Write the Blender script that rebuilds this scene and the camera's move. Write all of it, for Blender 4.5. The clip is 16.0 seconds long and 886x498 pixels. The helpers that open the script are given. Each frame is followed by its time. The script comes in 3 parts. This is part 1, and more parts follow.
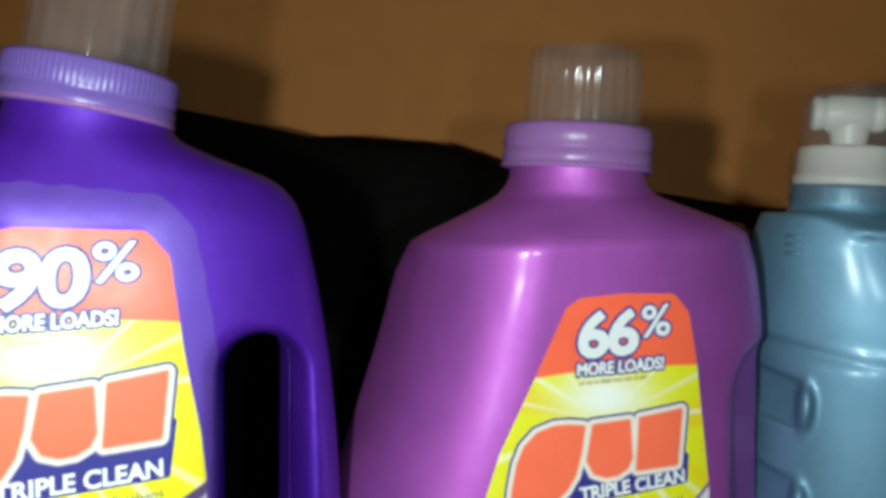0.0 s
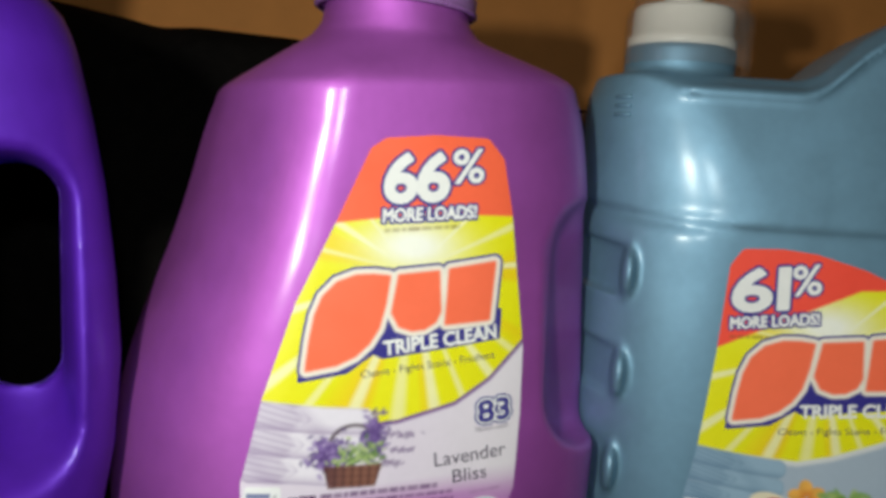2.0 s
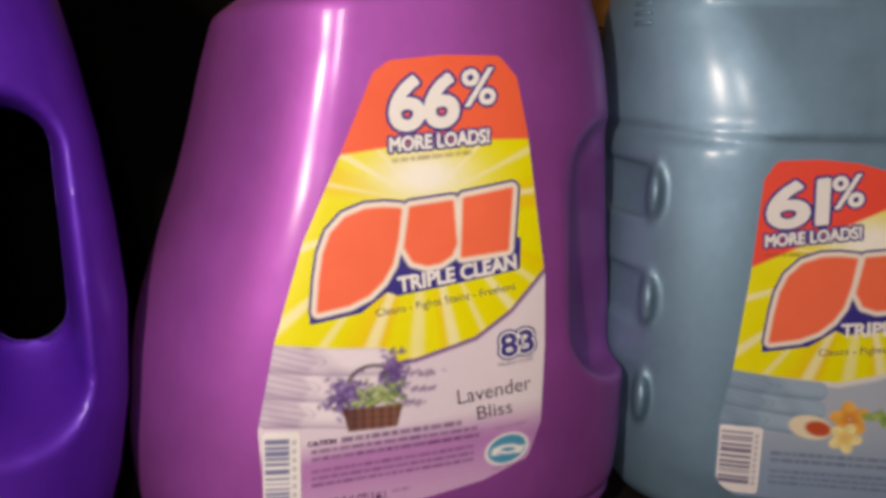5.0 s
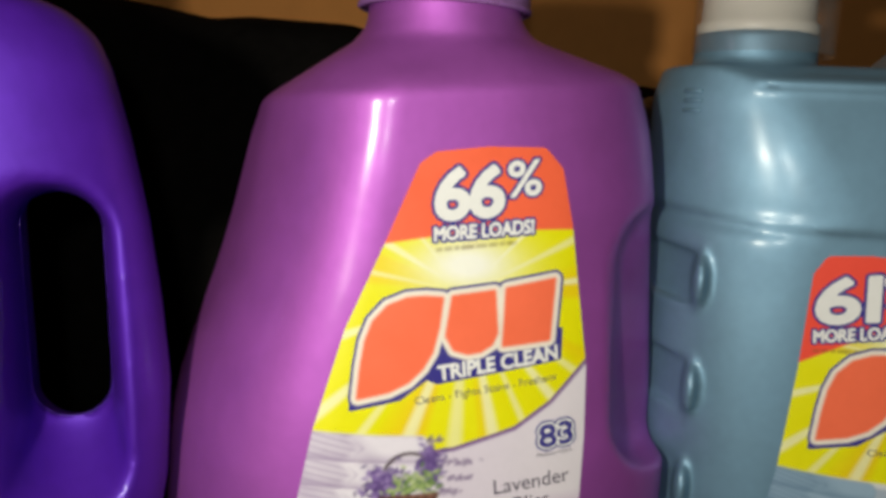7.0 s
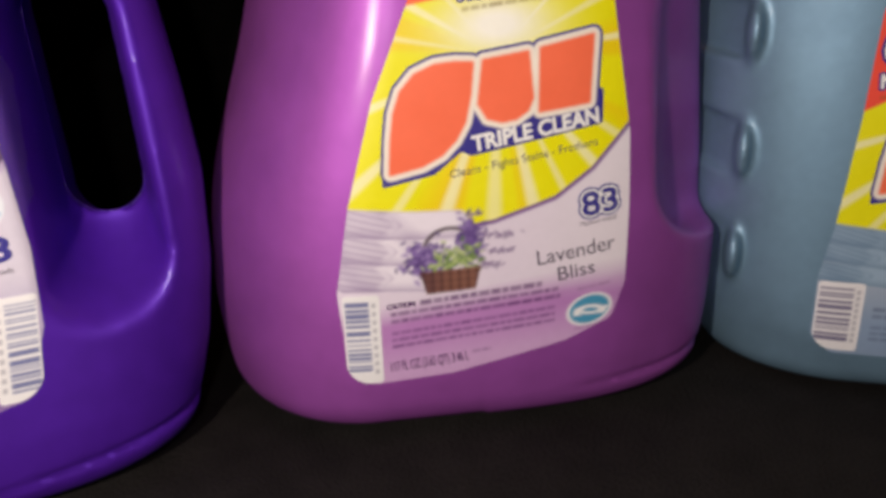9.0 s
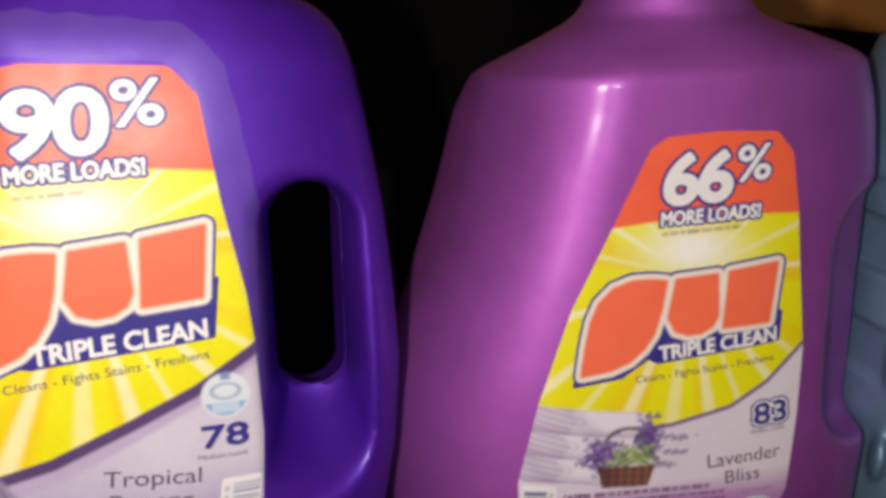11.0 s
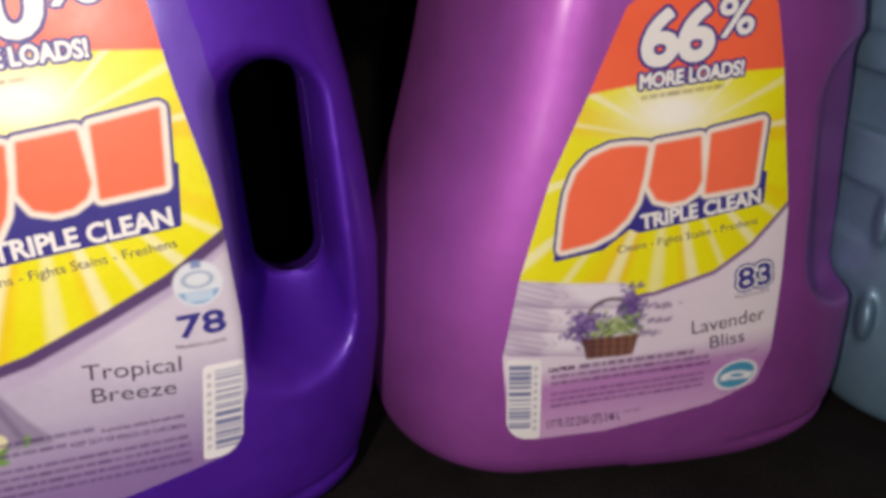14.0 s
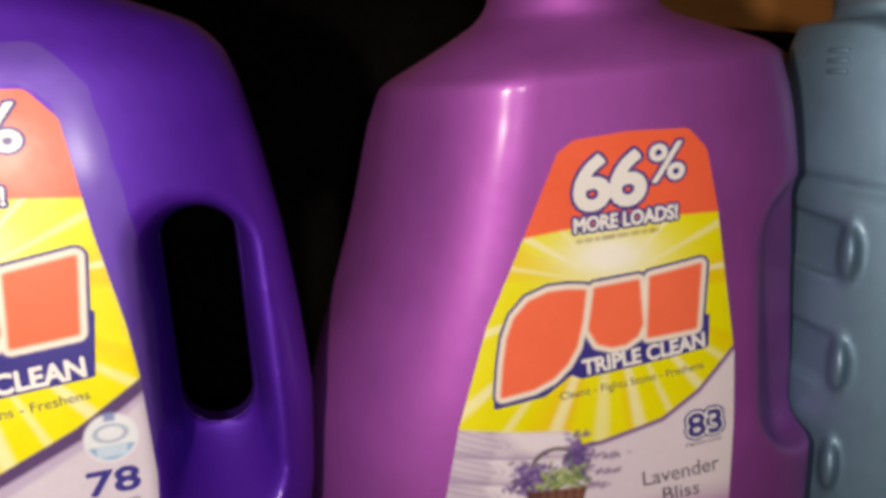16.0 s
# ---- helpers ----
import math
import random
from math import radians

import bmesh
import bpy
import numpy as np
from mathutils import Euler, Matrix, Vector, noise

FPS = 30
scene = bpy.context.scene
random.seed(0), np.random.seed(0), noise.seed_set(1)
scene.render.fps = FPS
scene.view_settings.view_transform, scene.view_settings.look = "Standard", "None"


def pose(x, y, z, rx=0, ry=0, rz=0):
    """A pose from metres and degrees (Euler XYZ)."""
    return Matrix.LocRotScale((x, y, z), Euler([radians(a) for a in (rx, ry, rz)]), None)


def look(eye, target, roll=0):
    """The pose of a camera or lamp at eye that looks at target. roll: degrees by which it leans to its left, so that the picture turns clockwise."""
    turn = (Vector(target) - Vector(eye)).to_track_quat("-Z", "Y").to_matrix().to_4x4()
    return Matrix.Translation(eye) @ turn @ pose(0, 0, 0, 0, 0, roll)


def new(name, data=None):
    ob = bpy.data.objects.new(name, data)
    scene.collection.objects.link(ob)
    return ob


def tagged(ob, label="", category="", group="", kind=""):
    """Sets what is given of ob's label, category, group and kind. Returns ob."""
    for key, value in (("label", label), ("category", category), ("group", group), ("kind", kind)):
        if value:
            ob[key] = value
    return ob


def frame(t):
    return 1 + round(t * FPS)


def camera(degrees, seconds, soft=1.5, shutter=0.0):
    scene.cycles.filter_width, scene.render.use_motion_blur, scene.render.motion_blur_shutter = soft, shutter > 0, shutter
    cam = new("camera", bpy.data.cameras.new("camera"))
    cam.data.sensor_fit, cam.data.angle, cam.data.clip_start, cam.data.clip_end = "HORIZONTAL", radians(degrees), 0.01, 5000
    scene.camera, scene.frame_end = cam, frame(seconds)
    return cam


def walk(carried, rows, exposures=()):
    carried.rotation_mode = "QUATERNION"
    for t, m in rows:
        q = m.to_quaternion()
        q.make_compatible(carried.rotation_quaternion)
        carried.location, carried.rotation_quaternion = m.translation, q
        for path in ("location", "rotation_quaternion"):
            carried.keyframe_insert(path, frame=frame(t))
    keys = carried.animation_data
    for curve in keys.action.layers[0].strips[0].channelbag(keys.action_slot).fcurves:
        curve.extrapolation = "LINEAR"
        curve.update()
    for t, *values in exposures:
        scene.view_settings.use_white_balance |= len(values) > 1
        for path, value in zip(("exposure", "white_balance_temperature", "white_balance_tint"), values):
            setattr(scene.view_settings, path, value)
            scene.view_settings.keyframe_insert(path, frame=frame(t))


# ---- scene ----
cam = camera(57.58, 16.0, soft=3.9)
PATH = [
    (0, (0.0095, -0.0021, 0.2321), (-0.0978, 1.992, 0.121), 3.15),
    (0.5, (0.0215, 0.0024, 0.2258), (-0.0419, 1.9962, 0.0819), 3.99),
    (1, (0.0423, 0.0038, 0.2143), (0.0388, 1.996, 0.0375), 4.26),
    (1.5, (0.0544, 0.0116, 0.2024), (0.1342, 2.0032, 0.037), 4.25),
    (2, (0.0551, 0.0196, 0.1856), (0.1748, 2.0069, -0.0047), 4.53),
    (2.5, (0.0445, 0.0292, 0.1538), (0.1915, 2.0046, -0.1216), 7.53),
    (3, (0.0503, 0.0371, 0.1618), (0.2194, 2.0027, -0.1665), 8.03),
    (3.2, (0.0524, 0.0372, 0.1655), (0.2135, 2.0028, -0.1740), 7.10),
    (5.3, (0.0611, 0.0361, 0.1901), (0.1156, 2.0045, -0.1594), 1.27),
    (5.5, (0.058, 0.0367, 0.2002), (0.1041, 2.009, -0.1281), 1.40),
    (6, (0.0504, 0.0356, 0.2124), (0.1207, 2.0197, -0.0289), 2.89),
    (6.5, (0.0533, 0.0359, 0.2086), (0.1089, 2.0264, 0.0215), 3.73),
    (7, (0.058, 0.04, 0.2043), (0.0252, 2.0185, -0.0861), 2.88),
    (7.5, (0.0656, 0.0391, 0.1957), (0.0217, 2.0002, -0.1939), 1.75),
    (8, (0.0609, 0.0436, 0.1884), (-0.0092, 1.9468, -0.4222), 0.58),
    (8.5, (0.0605, 0.0468, 0.1898), (-0.0905, 1.9224, -0.4881), -0.63),
    (9, (0.0655, 0.0492, 0.1822), (-0.0911, 1.9127, -0.5268), -1.79),
    (9.5, (0.0548, 0.0397, 0.1961), (-0.1141, 1.9688, -0.3038), -0.21),
    (9.7, (0.0419, 0.0436, 0.2037), (-0.1213, 1.9861, -0.2437), 1.29),
    (11.8, (0.0017, 0.0297, 0.2306), (-0.2845, 1.8954, -0.4309), 1.00),
    (12, (0.0085, 0.0382, 0.2243), (-0.3196, 1.8775, -0.4894), 0.04),
    (12.5, (0.0139, 0.0431, 0.219), (-0.2324, 1.8705, -0.5555), 0.38),
    (13, (0.0141, 0.0416, 0.2204), (-0.2031, 1.8738, -0.5515), 0.40),
    (13.5, (0.0157, 0.041, 0.2207), (-0.1877, 1.8796, -0.5396), 0.21),
    (14, (0.0129, 0.0411, 0.2202), (-0.1978, 1.8808, -0.5355), -0.76),
    (14.5, (0.0143, 0.0478, 0.2156), (-0.2042, 1.8839, -0.5467), -1.40),
    (15, (0.0186, 0.052, 0.215), (-0.202, 1.8931, -0.5344), -1.94),
    (15.5, (0.0227, 0.0487, 0.2193), (-0.1758, 1.9659, -0.3147), -0.93),
    (16, (0.0318, 0.0506, 0.2212), (-0.1628, 1.9927, -0.2155), -0.84),
]
EXPOSURES = [(0, 0.05, 5000, -20), (0.5, 0.1, 5080, -19), (1.1, 0.25, 5450, -8), (2, 0.2, 5600, -12), (2.5, 0.02, 6250, -3), (3.2, -0.03, 6650, 11), (5.5, -0.1, 6750, 6),
             (6.2, 0.08, 5700, -12), (7, 0.12, 6100, -9), (8, -0.05, 6500, 6), (9, -0.05, 6350, 6), (12, -0.42, 6150, 5), (14.5, -0.4, 6250, 7), (16, -0.26, 6600, 6)]
walk(cam, [(t, look(eye, target, roll)) for t, eye, target, roll in PATH], EXPOSURES)

# ---- light: a hand lamp held beside the camera and the phone's own small light ----
world = bpy.data.worlds.new("night")
world.use_nodes = True
world.node_tree.nodes["Background"].inputs["Color"].default_value = (1.0, 0.7, 0.45, 1)
world.node_tree.nodes["Background"].inputs["Strength"].default_value = 0.004
scene.world = world


def lamp(name, place, watts, tint, radius):
    data = bpy.data.lights.new(name, "POINT")
    data.energy, data.color, data.shadow_soft_size = watts, tint, radius
    ob = new(name, data)
    ob.location = place
    return tagged(ob, "small bare lamp shining on the bottles", "lamp", kind="structure")


lamp("hand_lamp", (-0.045, -0.018, 0.222), 4.5, (1.0, 0.83, 0.73), 0.008)
lamp("phone_light", (0.056, -0.015, 0.230), 1.45, (1.0, 0.90, 0.87), 0.007)


# ---- materials ----
def lin(r, g, b):
    return tuple(((c / 255 + 0.055) / 1.055) ** 2.4 if c > 10 else c / 255 / 12.92 for c in (r, g, b))


def material(name, color=(0.5, 0.5, 0.5), rough=0.4, vary=0.06, grain=40.0, bump=0.0, bump_scale=200.0, specular=0.5, transmission=0.0,
             ior=1.46, metal=0.0, attribute="", coat=0.0, subsurface=0.0, alpha=1.0):
    m = bpy.data.materials.new(name)
    m.use_nodes = True
    nodes, links = m.node_tree.nodes, m.node_tree.links
    shader = nodes["Principled BSDF"]
    where = nodes.new("ShaderNodeTexCoord")
    fine, broad = nodes.new("ShaderNodeTexNoise"), nodes.new("ShaderNodeTexNoise")
    fine.inputs["Scale"].default_value, broad.inputs["Scale"].default_value = grain * 6, grain
    fine.inputs["Detail"].default_value = 5
    broad.inputs["Detail"].default_value = 3
    both = nodes.new("ShaderNodeMath")
    both.operation = "ADD"
    for n, source in enumerate((fine, broad)):
        links.new(where.outputs["Object"], source.inputs["Vector"])
        links.new(source.outputs["Fac"], both.inputs[n])
    reach = nodes.new("ShaderNodeMapRange")
    reach.inputs["From Min"].default_value, reach.inputs["From Max"].default_value = 0.6, 1.4
    reach.inputs["To Min"].default_value, reach.inputs["To Max"].default_value = 1 - vary, 1 + vary
    links.new(both.outputs[0], reach.inputs["Value"])
    shade = nodes.new("ShaderNodeMix")
    shade.data_type, shade.blend_type = "RGBA", "MULTIPLY"
    shade.inputs["Factor"].default_value = 1.0
    if attribute:
        paint = nodes.new("ShaderNodeVertexColor")
        paint.layer_name = attribute
        links.new(paint.outputs["Color"], shade.inputs["A"])
    else:
        shade.inputs["A"].default_value = (*color, 1)
    links.new(reach.outputs[0], shade.inputs["B"])
    links.new(shade.outputs["Result"], shader.inputs["Base Color"])
    gloss = nodes.new("ShaderNodeMapRange")
    gloss.inputs["From Min"].default_value, gloss.inputs["From Max"].default_value = 0.3, 0.7
    gloss.inputs["To Min"].default_value, gloss.inputs["To Max"].default_value = max(0.02, rough - 0.06), rough + 0.06
    links.new(broad.outputs["Fac"], gloss.inputs["Value"])
    links.new(gloss.outputs[0], shader.inputs["Roughness"])
    if bump:
        relief, lift = nodes.new("ShaderNodeTexNoise"), nodes.new("ShaderNodeBump")
        relief.inputs["Scale"].default_value, relief.inputs["Detail"].default_value = bump_scale, 3
        lift.inputs["Strength"].default_value, lift.inputs["Distance"].default_value = bump, 0.001
        links.new(where.outputs["Object"], relief.inputs["Vector"])
        links.new(relief.outputs["Fac"], lift.inputs["Height"])
        links.new(lift.outputs["Normal"], shader.inputs["Normal"])
    for key, value in (("Specular IOR Level", specular), ("Transmission Weight", transmission), ("IOR", ior), ("Metallic", metal),
                       ("Coat Weight", coat), ("Subsurface Weight", subsurface), ("Alpha", alpha)):
        shader.inputs[key].default_value = value
    shader.inputs["Subsurface Radius"].default_value = (0.004, 0.002, 0.004)
    shader.inputs["Coat Roughness"].default_value = 0.2
    return m


DEEP = material("deep_violet_plastic", lin(84, 30, 172), 0.56, 0.12, 18, 0.05, 260, 0.45, metal=0.40, coat=0.30)
ORCHID = material("orchid_plastic", lin(173, 90, 187), 0.62, 0.05, 30, 0.05, 260, 0.45, metal=0.63, coat=0.40)
SLATE = material("pearl_blue_plastic", lin(124, 156, 180), 0.58, 0.06, 40, 0.03, 500, 0.5, metal=0.60, coat=0.25)
PRINT = material("printed_label", rough=0.42, vary=0.03, grain=60, bump=0.12, bump_scale=90, specular=0.4, attribute="ink")
CRINKLED = material("crinkled_printed_label", rough=0.40, vary=0.05, grain=60, bump=0.30, bump_scale=60, specular=0.5, attribute="ink")
SEAM = material("seam_plastic", lin(80, 40, 160), 0.32, 0.6, 300, 0.8, 500, 0.5)
NAVY = material("navy_ink", lin(58, 52, 140), 0.45, 0.03, 60)
WHITE = material("white_ink", lin(242, 240, 238), 0.45, 0.03, 60)
GREY = material("grey_ink", lin(86, 76, 96), 0.45, 0.04, 60)
PLUM = material("plum_ink", lin(80, 42, 94), 0.45, 0.04, 60)


def clear_plastic(name, haze, tint, gloss, bump=0.0, skin=0.045):
    """Thin see-through plastic: mostly clear, a little milky, with a glossy skin."""
    m = bpy.data.materials.new(name)
    m.use_nodes = True
    nodes, links = m.node_tree.nodes, m.node_tree.links
    nodes.remove(nodes["Principled BSDF"])
    out = nodes["Material Output"]
    clear, milk, shine = nodes.new("ShaderNodeBsdfTransparent"), nodes.new("ShaderNodeBsdfDiffuse"), nodes.new("ShaderNodeBsdfGlossy")
    milk.inputs["Color"].default_value = (*tint, 1)
    clear.inputs["Color"].default_value = (0.985, 0.98, 0.98, 1)
    shine.inputs["Roughness"].default_value = gloss
    grain, spread = nodes.new("ShaderNodeTexNoise"), nodes.new("ShaderNodeMapRange")
    where = nodes.new("ShaderNodeTexCoord")
    links.new(where.outputs["Object"], grain.inputs["Vector"])
    grain.inputs["Scale"].default_value = 90
    spread.inputs["To Min"].default_value, spread.inputs["To Max"].default_value = haze * 0.6, haze * 1.4
    links.new(grain.outputs["Fac"], spread.inputs["Value"])
    first, second = nodes.new("ShaderNodeMixShader"), nodes.new("ShaderNodeMixShader")
    facing, sharp, rim = nodes.new("ShaderNodeLayerWeight"), nodes.new("ShaderNodeMath"), nodes.new("ShaderNodeMath")
    sharp.operation, rim.operation = "POWER", "MULTIPLY_ADD"
    sharp.inputs[1].default_value, rim.inputs[1].default_value, rim.inputs[2].default_value = 4.0, 0.22, skin
    links.new(facing.outputs["Facing"], sharp.inputs[0])
    links.new(sharp.outputs[0], rim.inputs[0])
    if bump:
        lift = nodes.new("ShaderNodeBump")
        lift.inputs["Strength"].default_value, lift.inputs["Distance"].default_value = bump, 0.001
        links.new(grain.outputs["Fac"], lift.inputs["Height"])
        links.new(lift.outputs["Normal"], shine.inputs["Normal"])
        links.new(lift.outputs["Normal"], facing.inputs["Normal"])
    links.new(spread.outputs[0], first.inputs["Fac"])
    links.new(clear.outputs[0], first.inputs[1])
    links.new(milk.outputs[0], first.inputs[2])
    links.new(rim.outputs[0], second.inputs["Fac"])
    links.new(first.outputs[0], second.inputs[1])
    links.new(shine.outputs[0], second.inputs[2])
    links.new(second.outputs[0], out.inputs["Surface"])
    return m


CLEAR = clear_plastic("clear_plastic", 0.03, (0.85, 0.85, 0.85), 0.08, 0.0, 0.07)
FROST = clear_plastic("frosted_plastic", 0.03, (0.86, 0.76, 0.76), 0.15, 0.0, 0.04)
FILM = clear_plastic("clear_label_film", 0.045, (0.8, 0.78, 0.85), 0.36, 0.7, 0.006)
LILAC = material("translucent_lilac_plastic", lin(174, 124, 194), 0.30, 0.06, 60, 0.1, 300, transmission=0.35, ior=1.4)
GRAPE = material("translucent_violet_plastic", lin(138, 110, 200), 0.32, 0.06, 60, 0.1, 300, transmission=0.35, ior=1.4)
CREAM = material("white_cap_plastic", lin(232, 226, 216), 0.38, 0.03, 60, 0.05, 300)
SCARLET = material("red_plastic", lin(200, 40, 50), 0.35, 0.04, 60)
BLACK = material("black_upholstery", (0.009, 0.008, 0.0075), 0.95, 0.4, 14, 0.6, 900, 0.04)
SEAT = material("black_woven_seat", (0.013, 0.0115, 0.011), 0.88, 0.45, 9, 1.0, 700, 0.15)
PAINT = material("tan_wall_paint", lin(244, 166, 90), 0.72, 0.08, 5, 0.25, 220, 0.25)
# one even darker brown for the added, unseen walls and ceiling
SHELL = material("room_shell_brown", lin(120, 96, 74), 0.85, 0.08, 4, 0.2, 150)
BOARDS = material("dark_floor", lin(70, 52, 40), 0.6, 0.15, 6, 0.2, 80)
POUCH = material("black_vinyl", (0.015, 0.016, 0.014), 0.35, 0.3, 30, 0.5, 120, 0.5)


# ---- building tools (bottle shapes are worked out in millimetres) ----
def part(name, data, m, parent=None, label="", smooth=True):
    me = data
    if isinstance(data, bmesh.types.BMesh):
        me = bpy.data.meshes.new(name)
        data.to_mesh(me)
        data.free()
    if m:
        me.materials.clear()
        me.materials.append(m)
    me.polygons.foreach_set("use_smooth", [smooth] * len(me.polygons))
    ob = new(name, me)
    if parent:
        ob.parent = parent
    return tagged(ob, label) if label else ob


def mesh_of(name, verts, faces, scale=0.001):
    me = bpy.data.meshes.new(name)
    me.from_pydata((np.asarray(verts) * scale).tolist(), [], faces if isinstance(faces, list) else faces.tolist())
    me.update()
    return me


def net(field, lo, hi, h):
    """The skin of field = 0 as quads, one vertex in each cell that the skin crosses."""
    axes = [np.arange(a, b + h, h) for a, b in zip(lo, hi)]
    F = field(*np.meshgrid(*axes, indexing="ij"))
    inside = F < 0
    n = [s - 1 for s in F.shape]
    total, count = np.zeros((*n, 3)), np.zeros(n)
    for axis in range(3):
        others = [a for a in range(3) if a != axis]
        for p in (0, 1):
            for q in (0, 1):
                a, b = [slice(0, s) for s in n], [slice(0, s) for s in n]
                for o, off in zip(others, (p, q)):
                    a[o] = b[o] = slice(off, off + n[o])
                b[axis] = slice(1, n[axis] + 1)
                fa, fb = F[tuple(a)], F[tuple(b)]
                cross = (fa < 0) != (fb < 0)
                t = np.where(cross, fa / np.where(cross, fa - fb, 1), 0)
                total[..., axis] += np.where(cross, t, 0)
                total[..., others[0]] += cross * p
                total[..., others[1]] += cross * q
                count += cross
    live = count > 0
    index = -np.ones(n, int)
    index[live] = np.arange(live.sum())
    cells = np.argwhere(live)
    verts = (cells + total[live] / count[live][:, None]) * h + np.array(lo)
    for _ in range(3):
        e = 0.05
        f0 = field(*verts.T)
        g = np.stack([(field(*(verts + e * d).T) - field(*(verts - e * d).T)) / (2 * e) for d in np.eye(3)], -1)
        step = f0[:, None] * g / np.maximum((g * g).sum(-1), 0.05)[:, None]
        verts = verts - np.clip(step, -0.4 * h, 0.4 * h)
    faces = []
    for axis in range(3):
        j, k = [(1, 2), (2, 0), (0, 1)][axis]
        a, b = [slice(0, s) for s in F.shape], [slice(0, s) for s in F.shape]
        a[axis], b[axis] = slice(0, -1), slice(1, None)
        edges = np.argwhere(inside[tuple(a)] != inside[tuple(b)])
        edges = edges[(edges[:, j] > 0) & (edges[:, k] > 0) & (edges[:, j] < n[j]) & (edges[:, k] < n[k])]
        first = inside[tuple(edges.T)]
        quad = []
        for dj, dk in ((-1, -1), (0, -1), (0, 0), (-1, 0)):
            c = edges.copy()
            c[:, j] += dj
            c[:, k] += dk
            quad.append(index[tuple(c.T)])
        quad = np.stack(quad, -1)
        quad[~first] = quad[~first][:, ::-1]
        faces.append(quad)
    return verts, np.concatenate(faces)


def smax(a, b, k):
    x = np.clip(0.5 + 0.5 * (a - b) / k, 0, 1)
    return b + (a - b) * x + k * x * (1 - x)


def smin(a, b, k):
    return -smax(-a, -b, k)


def curve_of(points, soft=4.0, split=None, softer=9.0):
    """A smoothed line through (z, value) pairs; below split it is smoothed by softer."""
    z = np.arange(points[0][0] - 40, points[-1][0] + 40, 0.5)
    v = np.interp(z, *zip(*points))
    n = int(8 * soft) + 2
    kernel = np.exp(-0.5 * (np.arange(-n, n + 1) * 0.5 / soft) ** 2)
    v = np.convolve(np.pad(v, n, mode="edge"), kernel / kernel.sum(), "valid")
    if split is not None:
        low = curve_of(points, softer)(z)
        k = 1 / (1 + np.exp(-(z - split) / 4))
        v = low * (1 - k) + v * k
    return lambda q: np.interp(q, z, v)


def box2(x, y, cx, cy, a, b, r):
    qx, qy = np.abs(x - cx) - a + r, np.abs(y - cy) - b + r
    return np.hypot(np.maximum(qx, 0), np.maximum(qy, 0)) + np.minimum(np.maximum(qx, qy), 0) - r


def poly2(x, y, pts):
    """Signed distance to a polygon."""
    pts = np.asarray(pts, float)
    d, s = np.full(np.shape(x), 1e9), np.ones(np.shape(x))
    for (ax, ay), (bx, by) in zip(pts, np.roll(pts, 1, 0)):
        ex, ey, wx, wy = bx - ax, by - ay, x - ax, y - ay
        t = np.clip((wx * ex + wy * ey) / (ex * ex + ey * ey + 1e-9), 0, 1)
        d = np.minimum(d, (wx - ex * t) ** 2 + (wy - ey * t) ** 2)
        c1, c2, c3 = y >= ay, y < by, ex * wy > ey * wx
        s = np.where((c1 & c2 & c3) | (~c1 & ~c2 & ~c3), -s, s)
    return s * np.sqrt(d)


def front_of(field, u, z, lo=-30.0, hi=38.0):
    """Depth of the bottle's front skin at (u, z)."""
    a, b = np.full(np.shape(u), lo), np.full(np.shape(u), hi)
    for _ in range(26):
        m = (a + b) / 2
        out = field(u, m, z) > 0
        a, b = np.where(out, m, a), np.where(out, b, m)
    return b


class Art:
    """Printed colours over points (u, z)."""

    def __init__(self, u, z, base):
        self.u, self.z = u, z
        self.rgb = np.tile(np.array(lin(*base)), (len(u), 1))

    def blend(self, amount, color):
        a = np.clip(amount, 0, 1)[:, None]
        self.rgb = self.rgb * (1 - a) + np.array(lin(*color)) * a

    def fill(self, d, color, soft=0.35, strength=1.0):
        self.blend(strength * np.clip(0.5 - d / (2 * soft), 0, 1), color)


def sheet(name, field, outline, art, bounds, step, lift, m, parent, label=""):
    """A thin printed sheet with the given outline, laid on the bottle's front."""
    us, zs = np.arange(bounds[0], bounds[1], step), np.arange(bounds[2], bounds[3], step)
    U, Z = (g.ravel() for g in np.meshgrid(us, zs, indexing="ij"))
    s = outline(U, Z)
    nz = len(zs)
    keep = {}
    pts = []

    def node(i):
        if i not in keep:
            keep[i] = len(pts)
            pts.append((U[i], Z[i]))
        return keep[i]

    def crossing(i, j):
        key = (min(i, j), max(i, j))
        if key not in keep:
            t = s[key[0]] / (s[key[0]] - s[key[1]])
            keep[key] = len(pts)
            pts.append((U[key[0]] + t * (U[key[1]] - U[key[0]]), Z[key[0]] + t * (Z[key[1]] - Z[key[0]])))
        return keep[key]

    grid = s.reshape(len(us), nz) < 0
    some = grid[:-1, :-1] | grid[1:, :-1] | grid[1:, 1:] | grid[:-1, 1:]
    faces = []
    for i, j in np.argwhere(some).tolist():
        ring = [i * nz + j, (i + 1) * nz + j, (i + 1) * nz + j + 1, i * nz + j + 1]
        face = []
        for a, b in zip(ring, ring[1:] + ring[:1]):
            if s[a] < 0:
                face.append(node(a))
            if (s[a] < 0) != (s[b] < 0):
                face.append(crossing(a, b))
        if len(face) > 2:
            faces.append(face)
    P = np.array(pts)
    w = front_of(field, P[:, 0], P[:, 1]) - lift
    me = mesh_of(name, np.stack([P[:, 0], w, P[:, 1]], -1), faces)
    if art:
        ink = me.color_attributes.new("ink", "FLOAT_COLOR", "POINT")
        ink.data.foreach_set("color", np.c_[art(P[:, 0], P[:, 1]), np.ones(len(P))].ravel())
    return part(name, me, m, parent, label)


